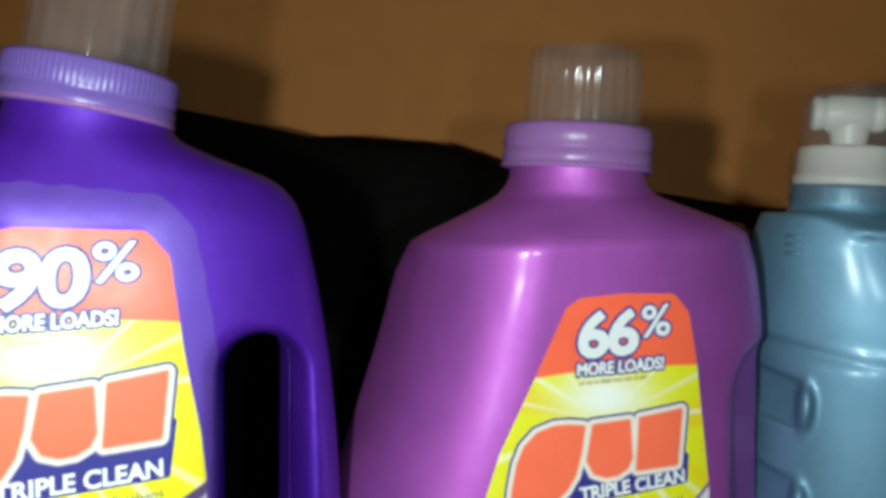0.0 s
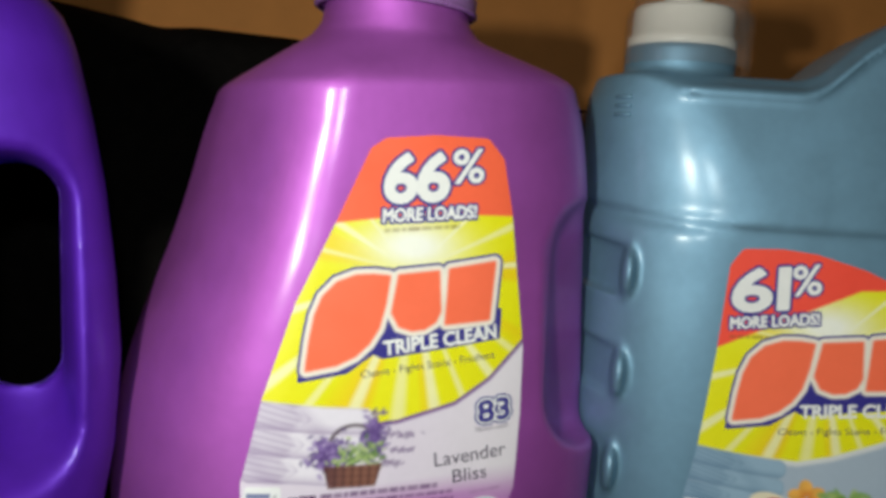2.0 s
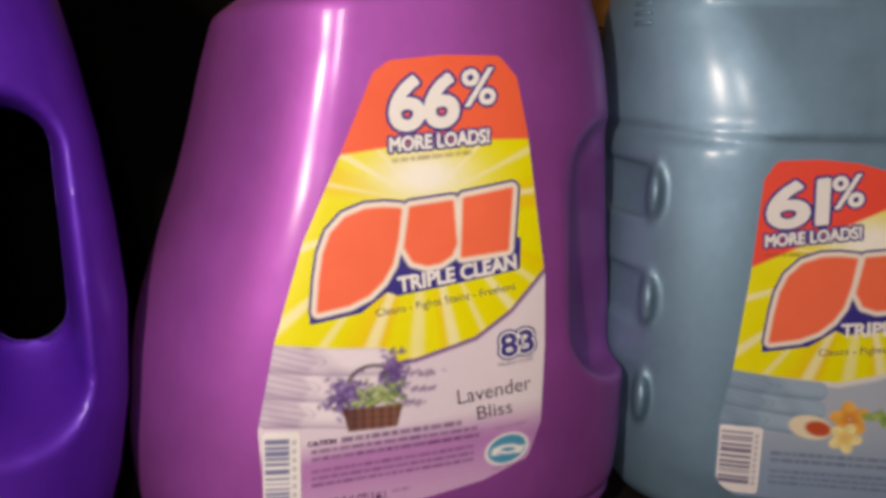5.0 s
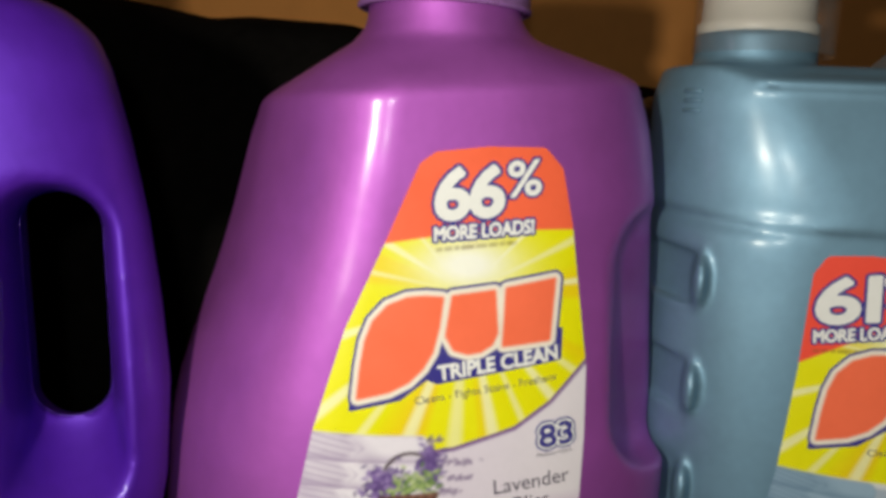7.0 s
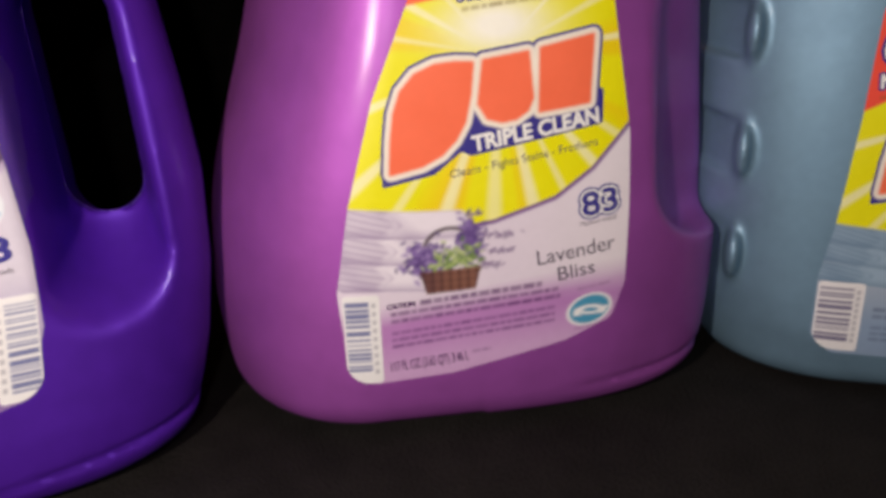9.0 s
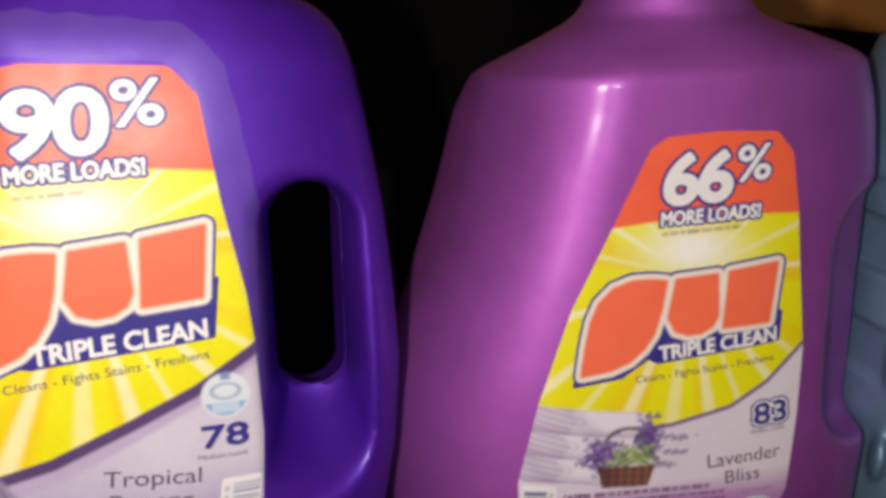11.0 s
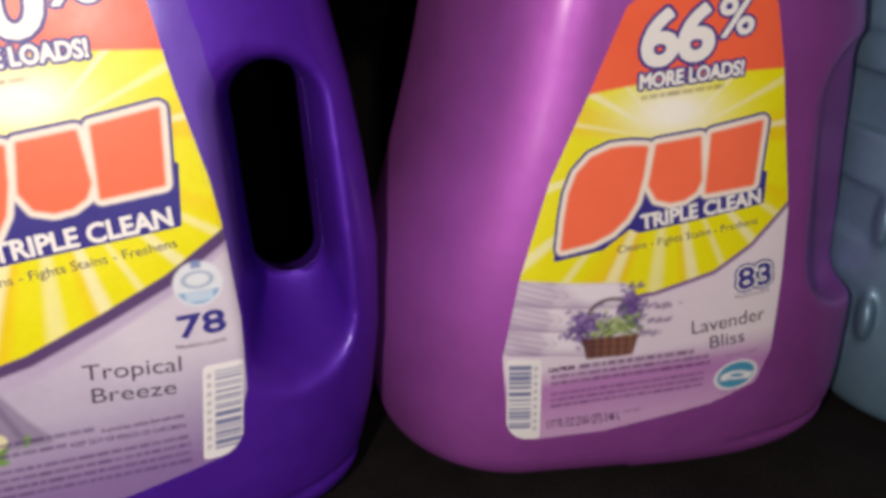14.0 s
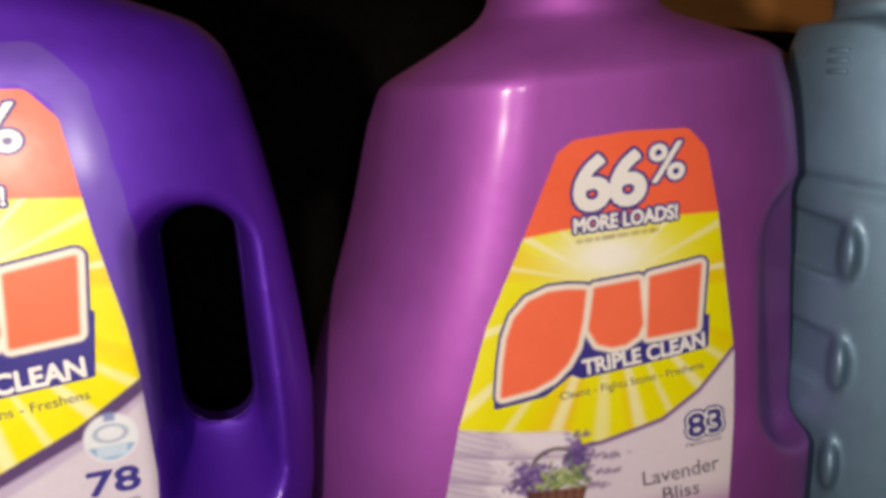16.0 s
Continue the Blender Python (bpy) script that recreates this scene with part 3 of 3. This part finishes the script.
        blobs(a, -29, 75, 4.6, 2.8, 110, 0.6, ((124, 148, 78), (164, 184, 112), (92, 120, 66), (188, 200, 140)), 3)
        for su, sz, long in ((-17, 82.5, 13), (-18, 76.5, 12), (-21, 71.5, 12)):
            blobs(a, su + long * 0.4, sz, long * 0.26, 0.55, 20, 0.45, ((134, 112, 152), (160, 144, 172)), int(sz))
        d = poly2(u, z - 0.04 * (u + 31), [(-42, 70.5), (-20.5, 70.5), (-22.5, 62.8), (-40, 62.8)]) - 0.4
        a.fill(d, (132, 90, 76), 0.5)
        a.blend(np.clip(0.5 - d, 0, 1) * (np.abs(np.sin(u * 0.95)) ** 4 * 0.55 + np.abs(np.sin(z * 1.2)) ** 8 * 0.3), (78, 48, 46))
        a.blend(np.clip(0.5 - d, 0, 1) * np.clip((-32 - u) / 8, 0, 1) * 0.5, (70, 44, 60))
        strokes(a, [(-43, 3, 59.0, 1.9, 4.0)] + [(-54, 10, z0, h, 4.0) for z0, h in ((55.2, 1.4), (52.3, 1.4))], (86, 44, 102), 0.85, 6)
        strokes(a, [(-54, 8, z0, 1.2, 4.5) for z0 in (47.6, 44.9, 42.3)], (100, 58, 116), 0.8, 7)
        strokes(a, [(-24, -17, 37.5, 1.0, 5)], (110, 80, 124), 0.6, 9)
        oval = np.hypot((u - 22) / 9.3, (z - 49.8 - 0.12 * (u - 22)) / 6.4) - 1
        a.fill(oval * 6.5, (244, 244, 246), 0.4)
        a.fill((oval + 0.13) * 6.5, (78, 154, 190), 0.4)
        a.fill(smax(np.abs(np.hypot((u - 22) / 2.2, z - 48.6) - 2.4) - 0.6, 47.6 - z, 0.3), (244, 244, 246), 0.35)
        a.fill(smax(np.abs(np.hypot((u - 23) / 2.4, z - 50.6) - 2.4) - 0.5, z - 50.4, 0.3), (244, 244, 246), 0.35)
        strokes(a, [(17, 30, 58.3, 0.8, 7), (16, 27, 42.2, 0.8, 7)], (120, 90, 130), 0.5, 10)
        return a.rgb
    label = sheet("label", field, lambda u, z: poly2(u, z, edge) - 4.0, art, (-78, 42, 22, 204), 0.5, 0.2, PRINT, thing, "red and yellow printed label with towels and lavender")
    percent(field, "66", -25.2, 164.2, label)
    emblem(field, 0, 0, label)
    lettering("TRIPLE CLEAN", field, -21.5, 113.6, 46.5, 5.6, 9.2, WHITE, label, 0.70, 0.30, 0.05)
    lettering("Cleans - Fights Stains - Freshens", field, -30, 104.6, 55, 3.0, 8.6, GREY, label, 0.40)
    for m, fat, lift in ((NAVY, 1.75, 0.40), (WHITE, 1.1, 0.50), (NAVY, 0.3, 0.60)):
        lettering("83", field, 19.0, 86.8, 13.6, 9.0, 7, m, label, lift, fat)
    lettering("Medium Loads", field, 18, 83.0, 14.5, 1.7, 7, GREY, label, 0.40)
    lettering("Lavender", field, 1.5, 69.6, 30.5, 6.0, 6.5, GREY, label, 0.40)
    lettering("Bliss", field, 9.5, 62.8, 14.5, 5.6, 6.5, GREY, label, 0.40)
    lettering("117 FL OZ (3.65 QT) 3.46 L", field, -55, 32.2, 29.5, 4.2, 4.0, PLUM, label, 0.40, 0.05)
    lettering("CAUTION:", field, -55.2, 57.4, 10.5, 2.0, 4.0, PLUM, label, 0.42, 0.12)
    barcode(field, -71.5, -58, 28.0, 63.5, label, 12, True)
    return thing


# the deep violet bottle, with a handle hole through it
def violet_bottle():
    thing = bottle_at("detergent_bottle", (-0.105, 0.264, 0.0), 24.0, 0.0,
                      "deep violet detergent bottle with looped handle, standing on the couch", "detergent bottle")
    left = curve_of([(0, -102), (20, -110), (60, -114), (100, -111), (140, -104), (180, -98), (215, -93), (230, -86), (240, -70), (250, -53), (258, -50), (280, -50)], 2.4)
    right = curve_of([(0, 61), (13, 67.5), (44, 75.5), (72, 79.5), (107, 80.5), (137, 77.5), (168, 73), (197, 67), (220, 61), (230, 56.5), (238, 48), (245, 26), (251, 10), (258, 7), (280, 7)], 1.8)
    near = curve_of([(0, -1), (30, -4), (70, -4), (120, -2), (190, 2), (225, 5), (238, 9), (252, 13), (280, 13)], 3)
    far = curve_of([(0, 86), (60, 90), (190, 84), (225, 80), (245, 74), (258, 71), (280, 71)], 3)
    power = curve_of([(0, 2.6), (215, 2.6), (235, 2.4), (252, 2.0), (280, 2.0)], 3)
    flat = curve_of([(0, 0.40), (230, 0.34)], 5)
    girth = curve_of([(0, 54), (225, 52), (250, 42), (280, 42)], 3)
    shape = flask(left, right, near, far, power, 0.0, 1.0, flat, girth, 14.0)

    def field(u, w, z):
        d = smax(shape(u, w, z), z - 274, 2)
        k = np.maximum(42 - w, 0.3 * (w - 42)) / 40
        mid = 45.5 - (z - 134) * 0.045
        low, high = 94 - 29 * k ** 0.7, 177 + 8 * k ** 2
        hole = box2(u, z, mid, (low + high) / 2, 13.5 + 7.5 * k ** 2, (high - low) / 2, 13 + 5 * k)
        d = smax(d, -hole, 4)
        groove = np.clip((u + 20) / 40, 0, 1) * np.exp(-((z - 14 - 0.10 * (u - 10)) / 1.6) ** 2)
        return d + 1.4 * groove
    part("body", mesh_of("body", *net(field, (-120, -14, -6), (90, 98, 280), 2.0)), DEEP, thing)
    ring = part("neck_ring", lathe([(28, 257.5), (30.6, 258), (31, 260), (31, 263), (30.4, 264), (30.4, 265), (31, 266), (30.8, 274), (30, 275.6), (25, 276)], 360, 90, 0.45, 265.5, 275, centre=(-21.5, 42)),
                GRAPE, thing, "translucent violet ribbed screw ring")
    part("seal_bead", lathe([(30.4, 257.8), (31.4, 258.4), (31.5, 259.2), (30.8, 260)], 96, centre=(-21.5, 42)), LILAC, ring)
    cup = part("measuring_cap", lathe([(25.6, 275), (25.6, 278), (25.2, 306), (24.8, 318), (23.8, 320), (21, 320.6), (0.2, 320.6), (0.2, 319), (21, 319), (23, 318), (24, 306), (24.3, 275)],
                                 216, 18, 0.8, 277, 319, (-21.5, 42)), FROST, thing, "clear ribbed measuring cap")
    tip = Matrix.Translation((-0.0215, 0.042, 0.262)) @ pose(0, 0, 0, 0, 6.5, 0) @ Matrix.Translation((0.0215, -0.042, -0.262))
    ring.matrix_basis, cup.matrix_basis = tip, tip
    zs = np.arange(24.0, 236.0, 2.0)
    lo, hi = np.full(len(zs), 62.0 - 12), np.full(len(zs), 95.0)
    lo = np.where(zs > 215, 20.0, np.where((zs > 85) & (zs < 185), 66.0, lo))
    for _ in range(24):
        mid = (lo + hi) / 2
        out = field(mid, np.full(len(zs), 42.0), zs) > 0
        lo, hi = np.where(out, lo, mid), np.where(out, mid, hi)
    around = np.linspace(0, 2 * math.pi, 90)
    reach = np.linspace(2, 60, 400)
    rim = []
    for a in around:
        uu, zz = 45.5 + reach * math.cos(a), 134 + reach * math.sin(a)
        first = int(np.argmax(field(uu, np.full(400, 42.0), zz) < 0))
        rim.append((uu[first], zz[first]))
    for points, closed in ((list(zip(lo, zs)), False), (rim[:-1], True)):
        line = bpy.data.curves.new("seam", "CURVE")
        line.dimensions, line.bevel_depth, line.bevel_resolution = "3D", 0.0002, 1
        spline = line.splines.new("POLY")
        spline.points.add(len(points) - 1)
        for p, (a, b) in zip(spline.points, points):
            p.co = (a * 0.001, 0.042, b * 0.001, 1)
        spline.use_cyclic_u = closed
        ob = new("mould_seam", line)
        me = bpy.data.meshes.new_from_object(ob.evaluated_get(bpy.context.evaluated_depsgraph_get()))
        bpy.data.objects.remove(ob)
        part("mould_seam", me, SEAM, thing, "fine raised moulding seam")
    edge = [(-40, 213), (-2, 213.4), (4, 207), (9.6, 175), (16.2, 146), (18.5, 130), (20.8, 97), (20, 72), (13.5, 50.5), (-20, 42), (-75, 34), (-84, 44), (-85, 66), (-80, 110), (-68, 160), (-55, 200), (-48, 211)]
    curve = [(-100, 91), (-75, 88), (-41, 96.5), (-18.6, 106.5), (3, 117), (24, 131)]

    def art(u, z):
        a = Art(u, z, (192, 183, 208))
        a.blend(np.clip((78 - z + 0.1 * u) / 30, 0, 1) * 0.85, (132, 98, 164))
        a.blend(np.clip((z - 78) / 12, 0, 1) * np.clip((u + 40) / 30, 0, 1) * 0.6, (226, 220, 230))
        rim = poly2(u, z, curve + [(60, 240), (-120, 240)])
        a.fill(rim - 7.0 - 0.04 * (-u), (190, 176, 206), 0.8)
        a.fill(rim - 4.0, (92, 68, 116), 0.6)
        sunburst(a, -28, 162, -28, 174, rim)
        top = z - (184.5 + 0.03 * (u + 20) + 2.5 * np.cos((u + 24) / 28))
        a.fill(-top, (244, 98, 66), 0.4)
        strokes(a, [(-45, -25, 178.6, 1.3, 5)], (110, 90, 46), 0.7, 4)
        a.fill(poly2(u, z, [(-92, 88), (-62, 92), (-56, 90), (-46, 74), (-40, 66), (-58, 66), (-90, 70)]) - 1.5, (152, 140, 170), 0.8)
        a.blend(np.clip(0.5 - poly2(u, z, [(-64, 92), (-56, 90), (-44, 68), (-58, 66)]), 0, 1) * np.abs(np.sin(u * 0.55 + z * 0.22)) ** 3 * 0.55, (104, 90, 126))
        blobs(a, -66, 63, 7, 2.2, 26, 1.3, ((84, 130, 50), (120, 160, 74)), 22)
        for fu, fz, size, petal, heart, turn in ((-76, 76, 6.5, (232, 130, 60), (200, 60, 40), 0.9), (-70, 67, 8, (250, 246, 236), (240, 206, 60), 0.3), (-60, 69, 7.5, (246, 240, 196), (236, 206, 70), 1.1)):
            flower(a, fu, fz, size, petal, heart, turn)
        strokes(a, [(-82, -35, 62.0, 1.5, 1.0), (-82, -26, 66.0, 1.5, 1.0)] + [(-82, 3, z0, 1.3, 1.0) for z0 in (56.0, 52.8, 49.6, 46.4)], (84, 56, 112), 0.8, 6)
        disc = np.hypot(u - 12.6, z - 112.5) - 7.8
        a.fill(disc, (226, 232, 240), 0.4)
        a.fill(smax(disc + 0.8, z - 110.0, 0.3), (120, 164, 208), 0.4, 0.9)
        a.fill(np.abs(np.hypot((u - 12.6) / 1.7, z - 114) - 2.6) - 0.3, (96, 130, 176), 0.4, 0.8)
        a.fill(box2(u, z, 12.6, 119.3, 1.6, 1.4, 0.4), (96, 118, 180), 0.4, 0.8)
        a.fill(box2(u, z, 12.6, 108.3, 4.4, 1.8, 0.5), (206, 224, 240), 0.4, 0.8)
        return a.rgb
    label = sheet("label", field, lambda u, z: poly2(u, z, edge) - 4.0, art, (-94, 28, 26, 222), 0.5, 0.2, CRINKLED, thing, "red and yellow printed label, crinkled at its edge")
    percent(field, "90", -47.0, 182.4, label, 1.02, 4.0, 1.10)
    emblem(field, -14, 18.0, label, 1.0, [(-68, 122.5), (-67.5, 130), (-50, 138), (-36, 146), (11, 152), (9.4, 133.2), (-44, 127.0), (-47, 127.6), (-54, 125)])
    lettering("TRIPLE CLEAN", field, -43.5, 127.6, 51.5, 6.2, 6.3, WHITE, label, 0.70, 0.30, 0.05)
    lettering("Cleans - Fights Stains - Freshens", field, -52, 119.0, 60.5, 3.2, 6.6, GREY, label, 0.40)
    lettering("78", field, 4.9, 94.7, 14.6, 8.0, 1.0, NAVY, label, 0.44, 0.35)
    lettering("Medium Loads", field, 3.2, 90.6, 16, 1.9, 0.5, GREY, label, 0.40)
    lettering("Tropical", field, -26.2, 85.0, 30, 5.8, -4.0, GREY, label, 0.40)
    lettering("Breeze", field, -24.8, 76.6, 26, 5.6, -3.8, GREY, label, 0.40)
    lettering("In case of eye contact, flush with water", field, -23.6, 65.2, 26, 1.9, 0.5, PLUM, label, 0.40)
    lettering("KEEP OUT OF REACH OF CHILDREN.", field, -33.7, 61.6, 36.5, 2.0, -0.5, PLUM, label, 0.40)
    barcode(field, 10.5, 24.0, 46.5, 83.0, label, 31, False, tip=0.11)
    film = [(-84, 228), (-40, 231), (-14, 230), (4, 229), (15, 218), (21, 193), (25, 168), (27, 146), (27, 112), (24, 106), (22, 134), (14, 175), (7, 214), (-2, 219.5), (-84, 219.5)]
    sheet("label_film", field, lambda u, z: poly2(u, z, film) - 0.8 + 0.5 * np.sin(u * 0.5 + z * 0.21) * np.sin(z * 0.33), None, (-90, 32, 98, 236), 1.0, 0.35, FILM, thing, "clear crinkled film round the label")
    return thing


# the blue jug with a push-button tap under a clear cap
def blue_jug():
    thing = bottle_at("softener_jug", (0.225, 0.355, 0.0), -9.9, 0.0,
                      "pearl blue laundry jug with finger grips and white tap", "detergent jug")
    left = curve_of([(0, -72), (12, -77), (40, -84), (140, -87), (226, -88), (234, -85), (300, -85)], 2.5)
    right = curve_of([(0, 100), (20, 106), (60, 110), (200, 110), (260, 104), (290, 96), (310, 96)], 3)
    near = curve_of([(0, 2), (25, -1), (160, 0), (180, 0.8), (200, 3.2), (232, 8.5), (300, 12)], 3)
    far = curve_of([(0, 88), (60, 92), (220, 90), (300, 84)], 3)
    power = curve_of([(0, 3.6), (160, 3.8), (240, 3.4), (300, 3.0)], 3)
    flat = curve_of([(0, 0.36), (168, 0.36), (176, 0.16), (238, 0.55), (250, 0.55)], 2.5)
    girth = curve_of([(0, 48), (300, 48)], 3)
    shape = flask(left, right, near, far, power, 0.0, 1.0, flat, girth, 9.0)
    ridge = curve_of([(-120, 236), (-60, 238), (0, 238), (8, 241), (24, 257), (40, 268), (60, 277), (80, 280), (120, 280)], 2.2)

    def field(u, w, z):
        step = 1.6 / (1 + np.exp(-(z - 172 - 0.00035 * (u + 20) ** 2 - 0.10 * np.maximum(-u - 45, 0)) / 0.7))
        d = shape(u, w, z) - step
        d = smax(d, (z - ridge(u)) * 0.85, 3.0)
        d = smax(d, (z - ridge(u) + 8) * 0.78 - (w - 6) * 0.62, 2.2)
        d = d - 2.2 * np.exp(-((z - ridge(u) + 8) / 2.6) ** 2) * np.clip((u + 56) / 8, 0, 1) * np.clip((20 - w) / 6, 0, 1)
        neck = smax(np.hypot(u + 49, w - 42) - 25.5, np.maximum(z - 252, 225 - z), 1.5)
        d = smin(d, neck, 3.0)
        for zc, deep in ((149, 1.0), (102, 0.95), (57, 0.85)):
            notch = box2(u - (z - zc) * 0.05, z + 0.15 * (u + 80), -79, zc, 12.5, 11.5, 5)
            floor = 13 + 1.5 * np.maximum(-66 - u, 0)
            d = smax(d, -smax(notch, (w - floor * deep) * 0.7, 3), 2.0)
            bump = np.sqrt(((u + 66.5) / 3.4) ** 2 + ((w - 12.0) / 6.5) ** 2 + ((z - zc + 2) / 10.5) ** 2) - 1
            d = smin(d, bump * 4.2, 3.0)
        return d
    body = part("body", mesh_of("body", *net(field, (-98, -12, -6), (118, 100, 288), 2.0)), SLATE, thing)
    for k in range(3):
        stamp = block((0.009, 0.0012, 0.0018), (0, 0, 0), 0.0004, 1)
        ob = part("embossed_bar", stamp, SLATE, body, "raised moulded mark")
        w = float(front_of(field, np.array([-75.0]), np.array([226.0 - 4 * k]))[0])
        ob.matrix_basis = pose(-0.0755, w * 0.001, 0.226 - 0.004 * k, 0, 0, -42)
    collar = part("collar", lathe([(20, 251), (24.8, 251.5), (25.2, 253), (25.2, 256), (23.6, 257), (23.4, 268), (22.8, 270), (8, 270.6)], 96, centre=(-49, 42)), CREAM, thing, "white screw collar")
    part("stem", lathe([(8.5, 269), (8.5, 274), (9.5, 279), (9.5, 292), (8, 294), (0.1, 294)], 48, centre=(-50, 42)), CREAM, thing, "white tap stem")
    tap = lathe([(0.1, -17), (6.0, -17), (8.0, -16.2), (8.4, -15), (8.4, -12), (7.8, -11.2), (9.2, -9), (9.2, 9), (8.0, 10.2), (8.8, 11.4), (8.8, 15), (8, 16.6), (0.1, 16.8)], 48)
    spout = part("spout", tap, CREAM, thing, "white cross-wise tap barrel")
    spout.matrix_basis = pose(-0.0515, 0.040, 0.2865, 0, 90, 0)
    button = part("button", lathe([(0.1, 0), (6.6, 0), (7.4, 0.8), (7.4, 3.4), (6.6, 4.4), (0.1, 4.6)], 40), SCARLET, thing, "red push button")
    button.matrix_basis = pose(-0.0345, 0.042, 0.2855, 0, 90, 0)
    part("clear_cap", lathe([(29.6, 243), (29.6, 266), (28.8, 268.5), (26.6, 270), (26.2, 284), (25.4, 293), (22.5, 298), (18, 299.5), (0.2, 300), (0.2, 298.8), (18, 298.4), (21.8, 297), (24.4, 292.5), (25.2, 284), (25.6, 269.6),
                             (28, 267.6), (28.6, 265), (28.6, 243)], 96, centre=(-46, 42)), CLEAR, thing, "clear plastic dust cap")
    edge = [(-18, 159), (-4, 160), (10, 159), (30, 154), (52, 145), (66, 134), (70, 110), (70, 22), (-24, 22), (-30, 27), (-30, 52), (-26.5, 73), (-22.8, 116), (-21, 154)]
    curve = [(-60, 82), (-25, 73), (12, 72), (26, 76), (45, 84), (80, 104)]

    def art(u, z):
        a = Art(u, z, (176, 188, 204))
        a.blend(np.clip((56 - z) / 24, 0, 1) * 0.8, (128, 152, 184))
        rim = poly2(u, z, curve + [(100, 220), (-80, 220)])
        a.fill(rim - 2.2, (226, 226, 226), 0.8)
        sunburst(a, 18, 122, 18, 132, rim)
        top = z - (133 + 0.53 * np.minimum(u, 30) + 0.1 * np.maximum(u - 30, 0))
        a.fill(-top * 0.85, (244, 82, 64), 0.4)
        strokes(a, [(-22, 2, 124.2, 1.2, 4)], (120, 96, 40), 0.7, 4)
        towels(a, -36, 50, 44, 8.2, 3, (158, 182, 204), (92, 122, 152))
        a.fill(np.hypot((u - 3) / 1.7, (z - 52 + 0.1 * u)) - 5.2, (238, 226, 196), 0.5)
        a.fill(np.hypot((u - 6) / 1.6, (z - 52 + 0.1 * u)) - 3.3, (196, 84, 50), 0.6)
        flower(a, 18, 56.5, 7.0, (246, 184, 84), (214, 120, 40), 0.5)
        flower(a, 17, 48.0, 6.0, (252, 236, 170), (240, 190, 60), 1.2)
        blobs(a, 33, 58, 4.5, 2.2, 16, 1.5, ((140, 172, 90), (116, 150, 72), (170, 190, 110)), 43)
        strokes(a, [(-12, 46, z0, 1.5, 0.5) for z0 in (39, 36)] + [(-12, 46, z0, 1.2, 0.5) for z0 in (31, 28.4, 25.8)], (86, 98, 126), 0.7, 6)
        return a.rgb
    label = sheet("label", field, lambda u, z: poly2(u, z, edge) - 4.0, art, (-38, 78, 15, 168), 0.5, 0.2, PRINT, thing, "red and yellow printed label with blue towels and fruit")
    percent(field, "61", -22.5, 127.3, label, 0.98, 8.5, 0.93)
    emblem(field, 34.5, -19.5, label)
    lettering("TRIPLE CLEAN", field, 11.0, 91.6, 50, 5.8, 7.0, WHITE, label, 0.70, 0.30, 0.05)
    lettering("Cleans - Fights Stains - Freshens", field, 3, 83.0, 58, 3.0, 7.0, GREY, label, 0.40)
    barcode(field, -33.5, -16.0, 19.5, 50.0, label, 51, True, (92, 84, 128))
    return thing


orchid_bottle()
violet_bottle()
blue_jug()


# dark soft things lying behind the bottles, against the back cushion
def soft_bag(name, place, size, seed, label, category):
    bm = bmesh.new()
    bmesh.ops.create_icosphere(bm, subdivisions=4, radius=1)
    for v in bm.verts:
        n = noise.noise(v.co * 1.6 + Vector((seed, 0, 0))) * 0.18 + noise.noise(v.co * 3 + Vector((0, seed, 0))) * 0.05
        v.co *= 1 + n
        v.co = Vector((v.co.x * size[0], v.co.y * size[1], max(v.co.z, -0.8) * size[2]))
    low = min(v.co.z for v in bm.verts)
    bmesh.ops.translate(bm, vec=(0, 0, -low), verts=bm.verts)
    ob = tagged(part(name, bm, POUCH), label, category)
    ob.location = place
    return ob


soft_bag("pouch", (0.165, 0.545, -0.006), (0.048, 0.05, 0.130), 3, "black soft vinyl pouch slumped on the couch", "pouch")
soft_bag("bag", (0.235, 0.575, -0.006), (0.032, 0.045, 0.140), 9, "dark crumpled bag standing on the couch", "bag")
